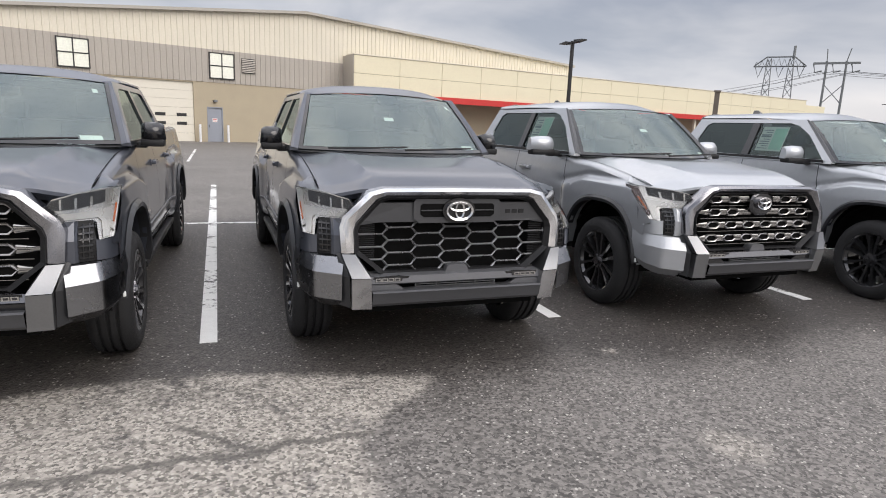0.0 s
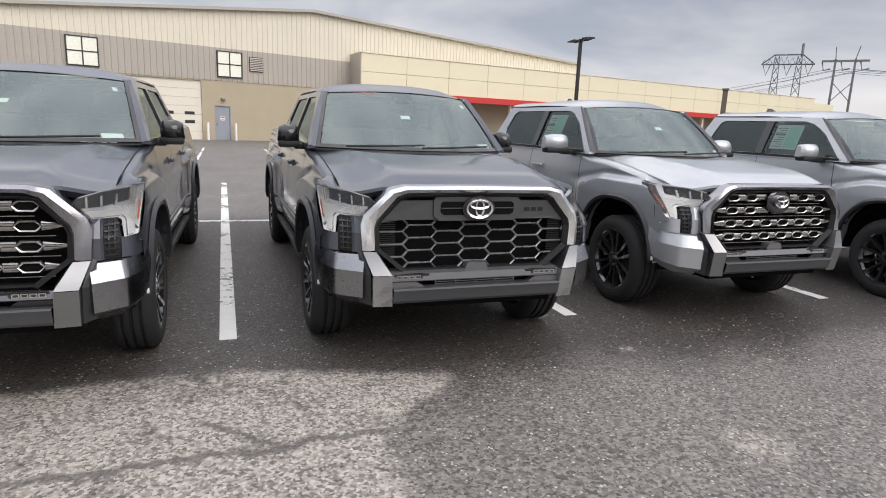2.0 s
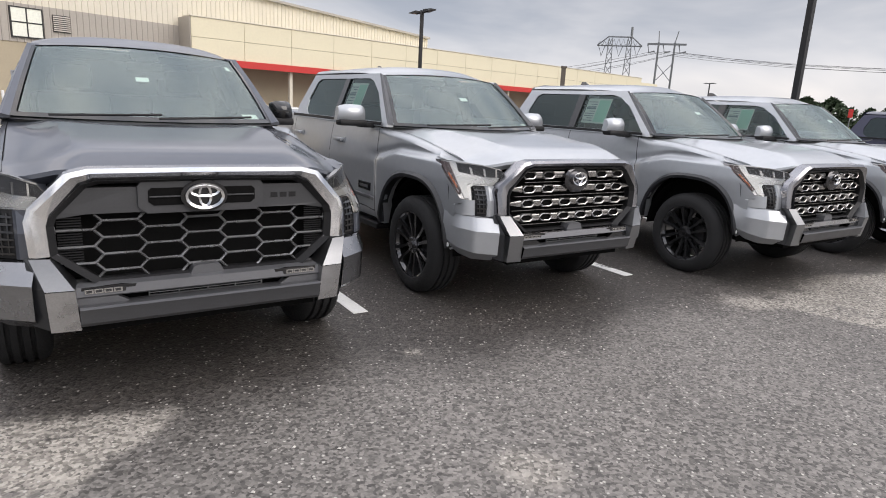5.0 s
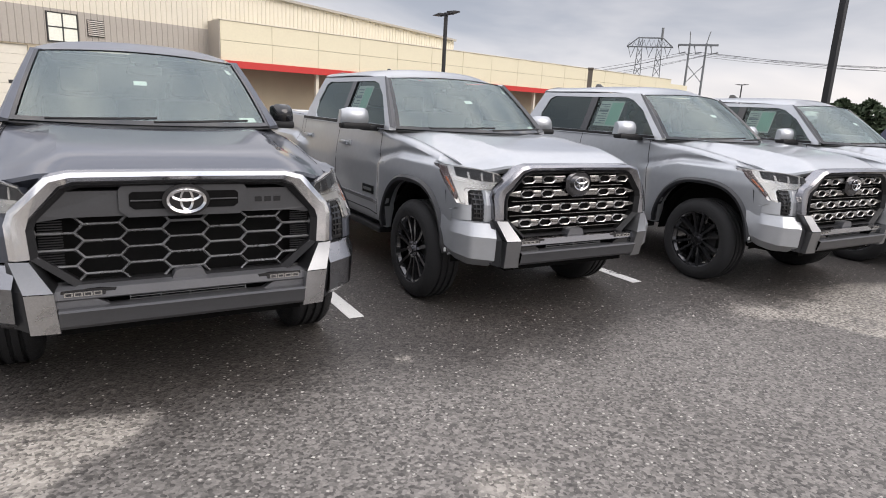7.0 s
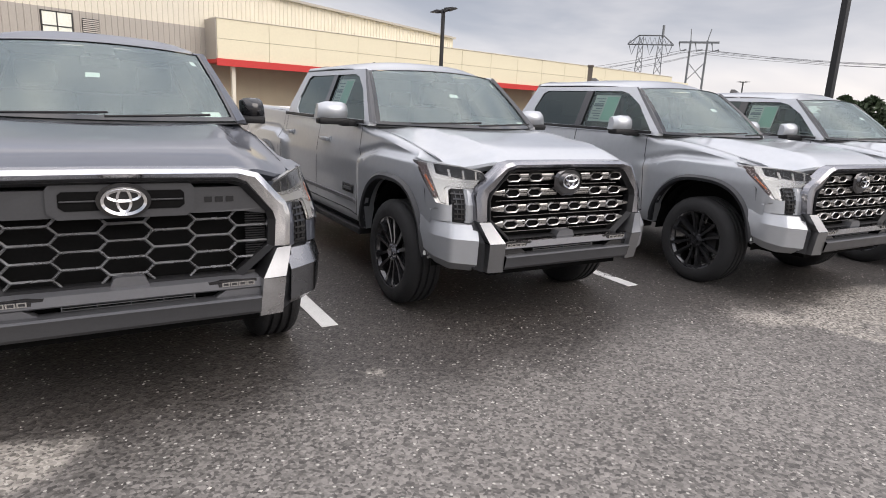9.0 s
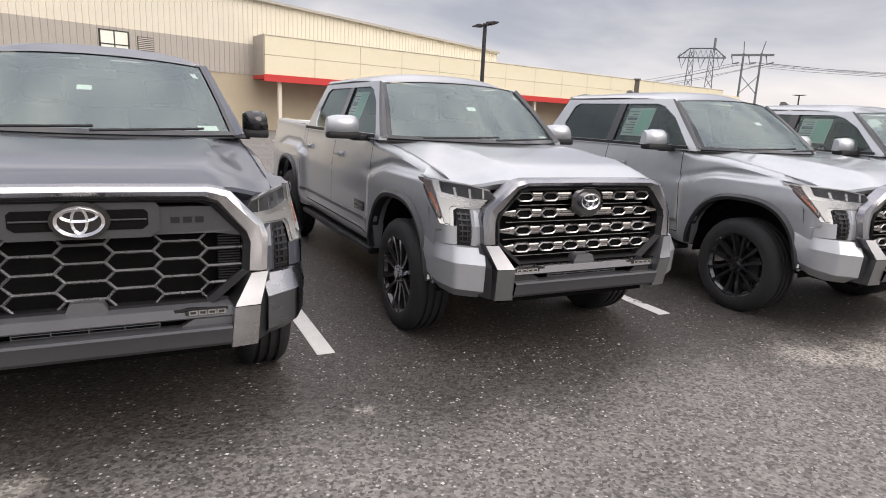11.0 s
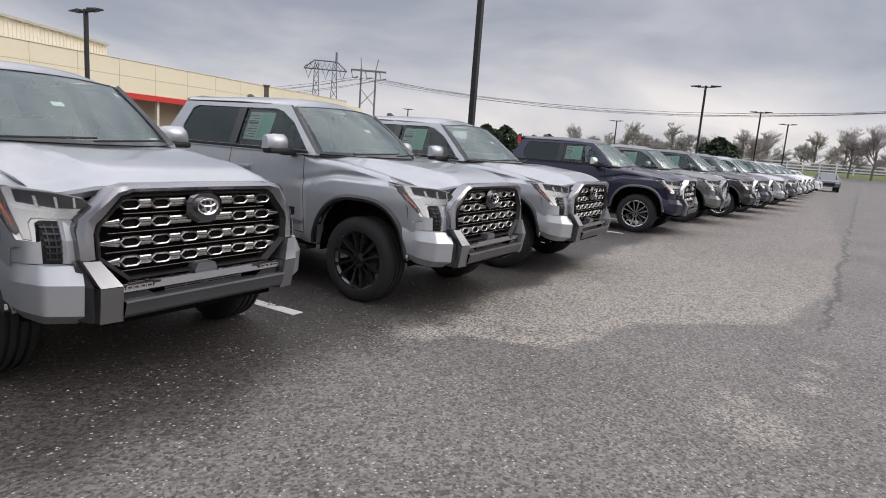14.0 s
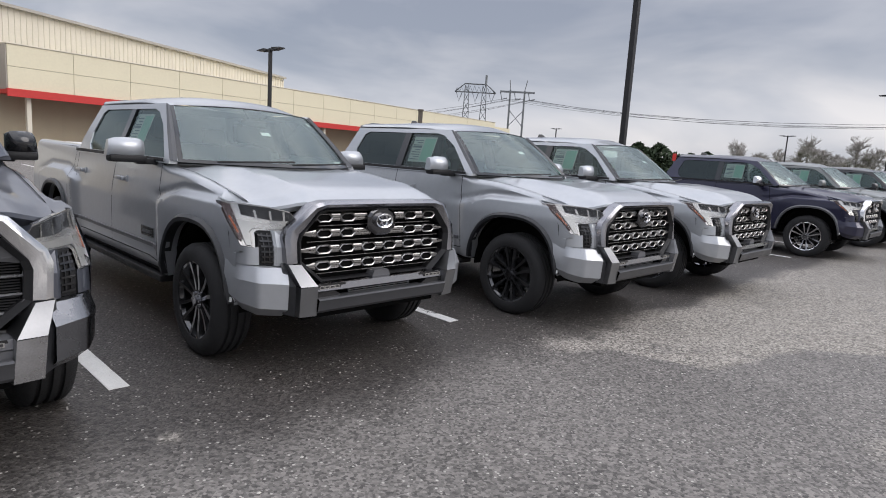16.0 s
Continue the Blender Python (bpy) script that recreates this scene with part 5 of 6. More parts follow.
def lower_bumper():
    g = Geo()
    xs = [-.58 + 1.16 * i / 12 for i in range(13)]
    prof = [(.570, .06), (.571, -.03), (.562, -.042), (.550, -.036), (.490, -.022), (.472, -.005), (.445, .09)]
    g.grid([[(x, front_y(x, z) - .085 + d, z) for z, d in prof] for x in xs])
    return g.done("lower_bumper", M["chin"], True, None, 20)


def mid_bumper():
    """Shelf with fog lamps over the lower intake."""
    g = Geo()
    xs = [-.60 + 1.20 * i / 12 for i in range(13)]
    prof = [(.66, .10), (.664, .0), (.655, -.050), (.612, -.058), (.605, -.052), (.602, -.01)]
    g.grid([[(x, front_y(x, z) - .02 + d, z) for z, d in prof] for x in xs])
    return g.done("bumper_shelf", M["gunmetal"], True)


def intake_band(s):
    """Lower band of the shelf, broken by the narrow intake."""
    g = Geo()
    face = lambda a, b: (a, front_y(a, b) - .070, b)
    g.prism([(s * .60, .566), (s * .36, .566), (s * .42, .603), (s * .60, .603)], face, (0, .05, 0))
    return g.done("intake_band", M["gunmetal"])


def intake():
    # black slab in place of the intake's shaded inside
    return Geo().box(-.58, .58, .115, .125, .56, .62).done("intake", M["dark"])


def intake_bars():
    g = Geo()
    g.box(-.28, .28, .07, .085, .597, .602).box(-.28, .28, .07, .085, .583, .587).box(-.28, .28, .07, .085, .570, .573)
    for i in range(5):
        x = -.28 + i * .139
        g.box(x, x + .005, .07, .085, .570, .602)
    return g.done("intake_grid", M["satin"])


def fog(s):
    return Geo().prism([(s * .38, .643), (s * .385, .624), (s * .555, .624), (s * .55, .647), (s * .42, .648)], lambda a, b: (a, front_y(a, b) - .078, b), (0, .02, 0)).done("fog_lamp", M["darkchrome"])


def fog_surround(s):
    return Geo().prism([(s * .335, .653), (s * .355, .612), (s * .575, .612), (s * .565, .654), (s * .40, .657)], lambda a, b: (a, front_y(a, b) - .073, b), (0, .03, 0)).done("fog_surround", M["gloss"])


def fog_cells(s):
    """Four bright little frames of the lamp's cells."""
    g = Geo()
    for i in range(4):
        x = .398 + i * .040
        o = [(s * x, .625), (s * (x + .036), .625), (s * (x + .036), .646), (s * x, .646)]
        q = [(s * (x + .006), .629), (s * (x + .030), .629), (s * (x + .030), .642), (s * (x + .006), .642)]
        g.ring(o, q, lambda a, b: (a, front_y(a, b) - .084, b), .008)
    return g.done("fog_cell", M["lamp"])


def camera_pod():
    return Geo().prism([(-.085, .655), (.085, .655), (.065, .70), (.045, .708), (-.045, .708), (-.065, .70)], lambda a, b: (a, .062, b), (0, .08, 0)).done("camera_pod", M["gunmetal"])


def hood_gap(s):
    rows = []
    for i in range(22):
        v = i / 21
        y = .46 + (1.60 - .46) * v
        z = hood_pt(.835, y, v)[2]
        rows.append([(s * .8325, y, z + .0045), (s * .8375, y, z + .0045)])
    return Geo().grid(rows).done("hood_gap", M["dark"])


def flare(s, c):
    """Dark moulding round a wheel arch."""
    rows = []
    for i in range(37):
        a = math.pi * i / 36
        y = c - .548 * math.copysign(abs(math.cos(a)) ** .80, math.cos(a))
        y = max(c - .5449, min(c + .5449, y))
        z = max(.50, arch_z(y))
        x = side_x(y, z + .03)
        dy, dz = (y - c), (z - .40)
        L = math.hypot(dy, dz)
        oy, oz = dy / L * .048, dz / L * .048
        rows.append([(s * (x - .05), y, z), (s * (x + .022), y, z - .004), (s * (x + .028), y + oy * .5, z + oz * .5), (s * (side_x(y + oy, min(1.2, z + oz)) + .004), y + oy, z + oz)])
    return Geo().grid(rows).done("arch_moulding", M["grey"], True)


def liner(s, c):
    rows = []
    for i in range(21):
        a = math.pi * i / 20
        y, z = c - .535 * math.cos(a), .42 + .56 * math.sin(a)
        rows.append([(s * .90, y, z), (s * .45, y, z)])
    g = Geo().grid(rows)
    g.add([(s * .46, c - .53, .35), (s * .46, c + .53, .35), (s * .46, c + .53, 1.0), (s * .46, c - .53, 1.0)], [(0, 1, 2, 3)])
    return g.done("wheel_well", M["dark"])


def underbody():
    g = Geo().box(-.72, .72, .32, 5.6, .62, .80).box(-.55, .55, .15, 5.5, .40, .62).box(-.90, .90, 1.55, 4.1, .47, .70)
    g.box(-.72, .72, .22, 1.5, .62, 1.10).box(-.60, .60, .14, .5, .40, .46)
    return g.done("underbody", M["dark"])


def mirror_parts(truck, s, key, wide=1.0):
    """A wide door mirror: black arm and lower shell, painted cap."""
    base = Geo()
    for x0, x1, y0, y1, z0, z1, bv in ((.84, 1.03, 1.89, 1.99, 1.325, 1.372, .014), (.96, 1.235, 1.875, 2.0, 1.338, 1.395, .022)):
        base.box(min(s * x0, s * x1), max(s * x0, s * x1), y0, y1, z0, z1, bv)
    reach = lambda vs: [(math.copysign(.85 + (abs(x) - .85) * wide, x), y, z) for x, y, z in vs]
    base.v = reach(base.v)
    b = part("mirror", base.done("mirror_base", M["plastic"], True), truck, "black door mirror arm and lower shell")
    cap = Geo()
    rows = []
    for j in range(9):
        v = j / 8
        z = 1.385 + .145 * v
        r = []
        for i in range(15):
            u = i / 14
            x = .965 + .28 * u - .02 * v * u
            k = math.sin(math.pi * min(1, max(0, u * .90 + .05))) ** .35
            y = 1.985 - (.115 * k) * (1 - .18 * (2 * v - 1) ** 2 - .35 * v ** 5)
            r.append((s * x, y, z - .024 * (2 * u - 1) ** 4 * v))
        rows.append(r)
    cap.grid(rows)
    top = rows[-1]
    cap.grid([top, [(x, 2.0, z - .006) for x, y, z in top]])
    cap.grid([[(r[0][0], r[0][1], r[0][2]), (r[0][0], 2.0, r[0][2])] for r in rows])
    cap.grid([[(r[-1][0], r[-1][1], r[-1][2]), (r[-1][0], 2.0, r[-1][2])] for r in rows])
    cap.v = reach(cap.v)
    part("mirror_cap", cap.done("mirror_cap", M[key], True), b)
    part("mirror_glass", Geo().box(min(s * (.86 + .11 * wide), s * (.85 + .365 * wide)), max(s * (.86 + .11 * wide), s * (.85 + .365 * wide)), 1.997, 2.003, 1.395, 1.51).done("mirror_glass", M["chrome"]), b)


def rounded_seat(x):
    g = Geo().box(x - .27, x + .27, 2.35, 2.9, .78, .98, .06).box(x - .27, x + .27, 2.82, 3.0, .9, 1.52, .07)
    g.box(x - .14, x + .14, 2.86, 2.98, 1.54, 1.74, .05)
    return g.done("seat", M["seat"], True)


def bed():
    g = Geo()
    g.box(-.82, .82, 4.2, 5.85, .80, .86)
    g.box(-.86, -.80, 4.2, 5.85, .86, 1.40).box(.80, .86, 4.2, 5.85, .86, 1.40).box(-.80, .80, 4.16, 4.22, .86, 1.38)
    return g.done("bed_liner", M["plastic"])


def gaps(s):
    """Shut lines of the doors and bed."""
    g = Geo()

    def line(pts):
        for (y0, z0), (y1, z1) in zip(pts, pts[1:]):
            n = 8
            rows = []
            for i in range(n + 1):
                y, z = y0 + (y1 - y0) * i / n, z0 + (z1 - z0) * i / n
                d = Vector((y1 - y0, z1 - z0)).normalized() * .004
                x = side_x(y, z) + .0015
                rows.append([(s * x, y - d.y, z + d.x), (s * x, y + d.y, z - d.x)])
            g.grid(rows)
    line([(1.78, 1.33), (1.72, .95), (1.66, .58)])
    line([(2.86, 1.36), (2.86, .58)])
    line([(4.02, 1.36), (4.02, .85)])
    line([(4.13, 1.40), (4.13, .58)])
    line([(1.66, .58), (3.9, .58)])
    return g.done("shut_line", M["dark"])


def handle(s, y):
    z = 1.17
    x = side_x(y, z)
    g = Geo().box(min(s * (x - .005), s * (x + .045)), max(s * (x - .005), s * (x + .045)), y - .10, y + .10, z - .018, z + .018, .012)
    g.box(min(s * (x - .005), s * (x + .012)), max(s * (x - .005), s * (x + .012)), y - .13, y - .09, z - .03, z + .03, .008)
    return g


def build_meshes():
    c = {"hood": hood_mesh(), "cab": cab_frame(), "surround": grille_surround(), "comb": honeycomb(), "panel": upper_panel(),
         "under": underbody(), "bed": bed(), "lower": lower_bumper(), "mid": mid_bumper(),
         "intake": intake(), "igrid": intake_bars(), "plate": badge_plate(), "badge": badge_mesh(M["chrome"])}
    rows = ((1.088, 1, .545), (.983, 1, .64), (.875, 0, .655), (.765, 0, .62))
    c["bars"], c["holes"] = [bar_row(*r) for r in rows], [bar_holes(*r) for r in rows]
    c["shield"], c["edge"], c["letters"] = badge_shield(), panel_edge(), letter_bars()
    return c


tyre_mesh_c, hub_c, disc_c = tyre_mesh(), hub_mesh(), inner_disc()
rim_cache = {"gloss": rim_mesh(M["rimblack"]), "satin": rim_mesh(M["chrome"])}
C = build_meshes()


def part_of(truck, name, me, key=None, label=""):
    """A part whose paint belongs to this truck alone."""
    o = part(name, me, truck, label)
    if key:
        o.material_slots[0].link = "OBJECT"
        o.material_slots[0].material = M[key]
    return o


SIDE = {}


def both(tag, fn):
    if tag not in SIDE:
        SIDE[tag] = [fn(-1), fn(1)]
    return SIDE[tag]


def pickup(label, key, grille, x, y, turn=0.0, rim="gloss", frame_key="chrome", corner="", sticker=True, moulding="", cap="", scoop=True):
    t = thing("pickup_truck", label, "pickup truck", "parked pickup trucks", at=pose(x, y, 0, 0, 0, turn))
    part_of(t, "hood", C["hood"], key)
    part_of(t, "cab_frame", C["cab"], key)
    part("underbody", C["under"], t)
    part("bed_liner", C["bed"], t)
    part("tailgate", Geo().box(-.80, .80, 5.80, 5.88, .62, 1.42, .02).done("tailgate", M[key]), t)
    part("rear_bumper", Geo().box(-.95, .95, 5.84, 5.98, .48, .66, .03).done("rear_bumper", M["satin"]), t)
    # nose
    part_of(t, "grille_frame", both("gf", lambda s: grille_frame(M["chrome"]))[0], frame_key)
    part("grille_surround", C["surround"], t)
    part("grille_shade", both("void", lambda s: grille_shade())[0], t)
    part("roof_fin", both("fin", lambda s: roof_fin())[0], t, "small black roof fin")
    if grille == "comb":
        part("grille_mesh", C["comb"], t, "dark grey honeycomb mesh")
        pn = part("grille_panel", C["panel"], t)
        for i in (0, 1):
            part("grille_slot", both("slot", slot)[i], pn)
            part("slot_bar", both("slotb", slot_bars)[i], pn)
            part("side_rib", both("srib", side_ribs)[i], t)
        part("panel_edge", C["edge"], pn)
        part("embossed_bars", C["letters"], pn)
    else:
        for b, h in zip(C["bars"], C["holes"]):
            part("bar_backing", h, part("grille_bar", b, t, "bright bar with six-sided openings"))
    bd = part("badge", C["badge"], t, "bright oval badge")
    if grille == "comb":
        part("badge_plate", C["plate"], bd)
    else:
        bd.matrix_basis = pose(0, -.002, 1.06 * .18) @ Matrix.Diagonal((.82, 1, .82, 1))
        part("badge_plate", C["shield"], t, "smoked eight-sided badge plate")
    for i, s in enumerate((-1, 1)):
        part_of(t, "body_side", both("side", body_sides)[i], key)
        hl = thing("headlight", "", "")
        hl.parent = t
        for nm, me in both("hl", headlight)[i].items():
            o = part_of(hl, nm.rstrip("_"), me, "drl" if nm == "side_marker" and key == "grey" else None)
            o.visible_shadow = nm != "lens"
        v = part("corner_vent", both("vent", vent)[i], t)
        part("vent_slat", both("vbar", vent_bars)[i], v)
        part_of(t, "bumper_corner", both("corner", bumper_corner)[i], corner or key)
        part("bumper_blade", both("fang", fang)[i], t, "bright angled blade") if grille == "comb" or frame_key == "chrome" else part_of(t, "bumper_blade", both("fang", fang)[i], "satin")
        part_of(t, "blade_foot", both("flow", fang_low)[i], "blade" if grille == "comb" else "satin")
        part("blade_gap", both("fgap", fang_gap)[i], t)
        fl = part("fog_lamp", both("fog", fog)[i], t)
        part("fog_cell", both("fogc", fog_cells)[i], fl)
        part("hood_gap", both("hgap", hood_gap)[i], t)
        part("fog_surround", both("fogs", fog_surround)[i], fl)
        part_of(t, "corner_filler", both("cf", corner_filler)[i], key)
        part_of(t, "lamp_sill", both("ls", lamp_sill)[i], key)
        part_of(t, "vent_cheek", both("vc", vent_back)[i], key)
        for c in (WF, WR):
            part_of(t, "arch_moulding", both("fl%.1f" % c, lambda q: flare(q, c))[i], moulding or "moulding")
            part("wheel_well", both("lin%.1f" % c, lambda q: liner(q, c))[i], t)
            wheel_parts(t, s * .845, c, rim, s)
        part("front_side_window", both("wf", lambda q: pane_mesh(WIN_F, q, M["sideglass"], "front_side_window"))[i], t)
        part("rear_side_window", both("wr", lambda q: pane_mesh(WIN_R, q, M["tint"], "rear_side_window"))[i], t, "dark tinted pane")
        part_of(t, "windscreen_pillar", both("wp", windscreen_pillar)[i], key if key in ("grey", "navy", "black_paint") else "pillarshade")
        part("door_pillar", both("bp", lambda q: pillar(q))[i], t, "gloss black pillar")
        part("shut_line", both("gap", gaps)[i], t)
        for y0 in (2.62, 3.82):
            part_of(t, "door_handle", both("dh%.1f" % y0, lambda q: handle(q, y0).done("door_handle", M["silver"], True))[i], key)
        part("side_step", both("step", side_step)[i], t, "black side step")
        part("door_trim", both("trim", door_trim)[i], t)
        part("window_seal", both("seal", seal)[i], t)
        dp = part("door_plate", both("dpl", door_plate)[i], t, "dark name plate on the door")
        part("plate_bar", both("dpb", plate_bar)[i], dp)
        part("bumper_clip", both("clip", bumper_clip)[i], t, "small white plastic clip")
        mirror_parts(t, s, cap or key, .64 if cap == "gloss" else 1.0)
        if scoop:
            part("hood_emblem", both("hem", emblem)[i], t, "bright hood-side emblem")
    part("camera_pod", both("pod", lambda s: camera_pod())[0], t)
    part("lower_bumper", C["lower"], t)
    part_of(t, "bumper_shelf", C["mid"], "gunmetal" if grille == "comb" else "smoke")
    for me in both("iband", intake_band):
        part_of(t, "intake_band", me, "gunmetal" if grille == "comb" else "gloss")
    part("intake", C["intake"], t)
    part("intake_grid", C["igrid"], t)
    # glass and cabin
    for nm, me in cabin().items():
        part(nm, me, t).visible_shadow = nm != "windscreen"
    if sticker:
        st = part("window_sticker", both("mon", lambda s: monroney())[0], t, "white and green price sheet inside the side window")
        part("sheet_print", both("mop", lambda s: monroney_print())[0], st)
        part("sheet_lines", both("mol", lambda s: monroney_lines())[0], st)["kind"] = "stuff"
    return t


def corner_filler(s):
    """Painted piece under the headlight and beside the vent."""
    P = lambda x, z, d=0.0: (s * x, front_y(x, z) + d, z)
    rows = [[P(.880, .785, .05), P(.884, .785, .02), P(.91, .785, .018), P(.95, .785, .03), (s * side_x(.36, .80), .37, .785), (s * side_x(.44, .80), .445, .785)],
            [P(.880, .90, .05), P(.884, .90, .02), P(.91, .895, .018), P(.95, .90, .03), (s * side_x(.36, .90), .37, .90), (s * side_x(.44, .90), .445, .90)]]
    g = Geo().grid(rows)
    return g.done("corner_filler", M["silver"], True)


def lamp_sill(s):
    """Painted edge between the lamp, the bonnet and the wing."""
    P = lambda x, z, d=0.0: (s * x, front_y(x, z) + d, z)
    top = [(.66, 1.07), (.70, 1.125), (.80, 1.15), (.835, 1.153)]
    g = Geo()
    rows = [[P(x, lerp_table(top, x), .035), (s * x, hood_edge_y(x) + .035, hood_pt(x, hood_edge_y(x), 0)[2] - .060), (s * x, hood_edge_y(x) + .12, hood_pt(x, hood_edge_y(x), 0)[2] - .060)]
            for x in (.665, .70, .74, .77, .80, .835)]
    g.grid(rows)
    g.grid([rows[-1]] + [[P(x, z, .035), (s * min(x, side_x(.64, 1.13) - .004), .52, 1.162), (s * min(x, side_x(.70, 1.15) - .004), .70, top_z(.70) + (.034 if x < .86 else .026 if x < .9 else .010))]
            for x, z in ((.838, 1.153), (.87, 1.157), (.91, 1.159), (.948, 1.160))])
    return g.done("lamp_sill", M["silver"], True)


def vent_back(s):
    P = lambda x, z, d=0.0: (s * x, front_y(x, z) + d, z)
    return Geo().grid([[P(.69, z, .02), P(.79, z, .016), P(.803, z, .024), P(.806, z, .05)] for z in (.78, .9, 1.004)]).done("vent_cheek", M["silver"])


def pillar(s):
    g = Geo()
    strip(g, [(2.80, .03), (2.91, .03), (2.91, .90), (2.80, .90)], .06)
    g.v = flip([(x + .003, y, z) for x, y, z in g.v], s)
    return g.done("door_pillar", M["gloss"])


def side_step(s):
    return Geo().box(min(s * .78, s * .95), max(s * .78, s * .95), 1.66, 4.0, .40, .455, .015).done("side_step", M["plastic"])


def door_trim(s):
    rows = []
    for i in range(20):
        y = 1.70 + 2.3 * i / 19
        rows.append([(s * (side_x(y, z) + d), y, z) for z, d in ((.70, .002), (.695, .014), (.665, .014), (.66, .002))])
    return Geo().grid(rows).done("door_trim", M["gunmetal"])


def seal(s):
    rows = []
    for i in range(24):
        y = 1.72 + 2.36 * i / 23
        q = side_pt(y, .0)
        rows.append([(s * (q.x + .012), y, q.z + .012), (s * (q.x + .016), y, q.z - .012), (s * (q.x + .002), y, q.z - .02)])
    return Geo().grid(rows).done("window_seal", M["plastic"])


def door_plate(s):
    x = side_x(1.98, .77)
    return Geo().box(min(s * (x - .01), s * (x + .008)), max(s * (x - .01), s * (x + .008)), 1.84, 2.10, .735, .815, .006).done("door_plate", M["gloss"])


def plate_bar(s):
    x = side_x(1.98, .77) + .008
    return Geo().box(min(s * x, s * (x + .003)), max(s * x, s * (x + .003)), 1.88, 2.06, .762, .788).done("plate_bar", M["satin"])


def bumper_clip(s):
    return Geo().box(min(s * .955, s * .985), max(s * .955, s * .985), .40, .425, .515, .55, .006).done("bumper_clip", M["paper"])


def roof_fin():
    g = Geo().add([(-.035, 3.45, 1.925), (.035, 3.45, 1.925), (.035, 3.62, 1.92), (-.035, 3.62, 1.92), (0, 3.55, 1.99), (0, 3.62, 1.99)],
                  [(0, 1, 2, 3), (0, 1, 4), (1, 2, 5, 4), (0, 4, 5, 3), (2, 3, 5)])
    return g.done("roof_fin", M["gloss"])


def emblem(s):
    g = Geo()
    for a, b in ((.50, .58), (.60, .66), (.68, .72)):
        g.add([(s * a, 1.235, 1.372), (s * b, 1.265, 1.370), (s * (b + .005), 1.225, 1.367), (s * (a + .005), 1.20, 1.369)], [(0, 1, 2, 3)])
    return g.done("hood_emblem", M["chrome"])


def monroney():
    g = Geo()
    g.add([side_pt(y, t, -.022) * 1.0 for y, t in ((2.36, .16), (2.74, .16), (2.74, .80), (2.36, .80))], [(0, 1, 2, 3)])
    g.v = flip(g.v, -1)
    return g.done("window_sticker", M["paper"])


def monroney_print():
    """Pale green field of the price sheet."""
    g = Geo().add([side_pt(y, t, -.0195) for y, t in ((2.372, .20), (2.55, .20), (2.55, .76), (2.372, .76))], [(0, 1, 2, 3)])
    g.v = flip(g.v, -1)
    return g.done("sheet_print", M["green"])


def monroney_lines():
    """Grey rows of unreadable print on the white half of the sheet."""
    g = Geo()
    for k in range(9):
        t0, b = .22 + .06 * k, 2.72 - (.05 if k % 3 == 1 else 0)
        g.add([side_pt(y, t, -.0195) for y, t in ((2.57, t0), (b, t0), (b, t0 + (.05 if k == 5 else .02)), (2.57, t0 + (.05 if k == 5 else .02)))], [(0, 1, 2, 3)])
    g.v = flip(g.v, -1)
    return g.done("sheet_lines", M["doorgrey"])


CAB = {}


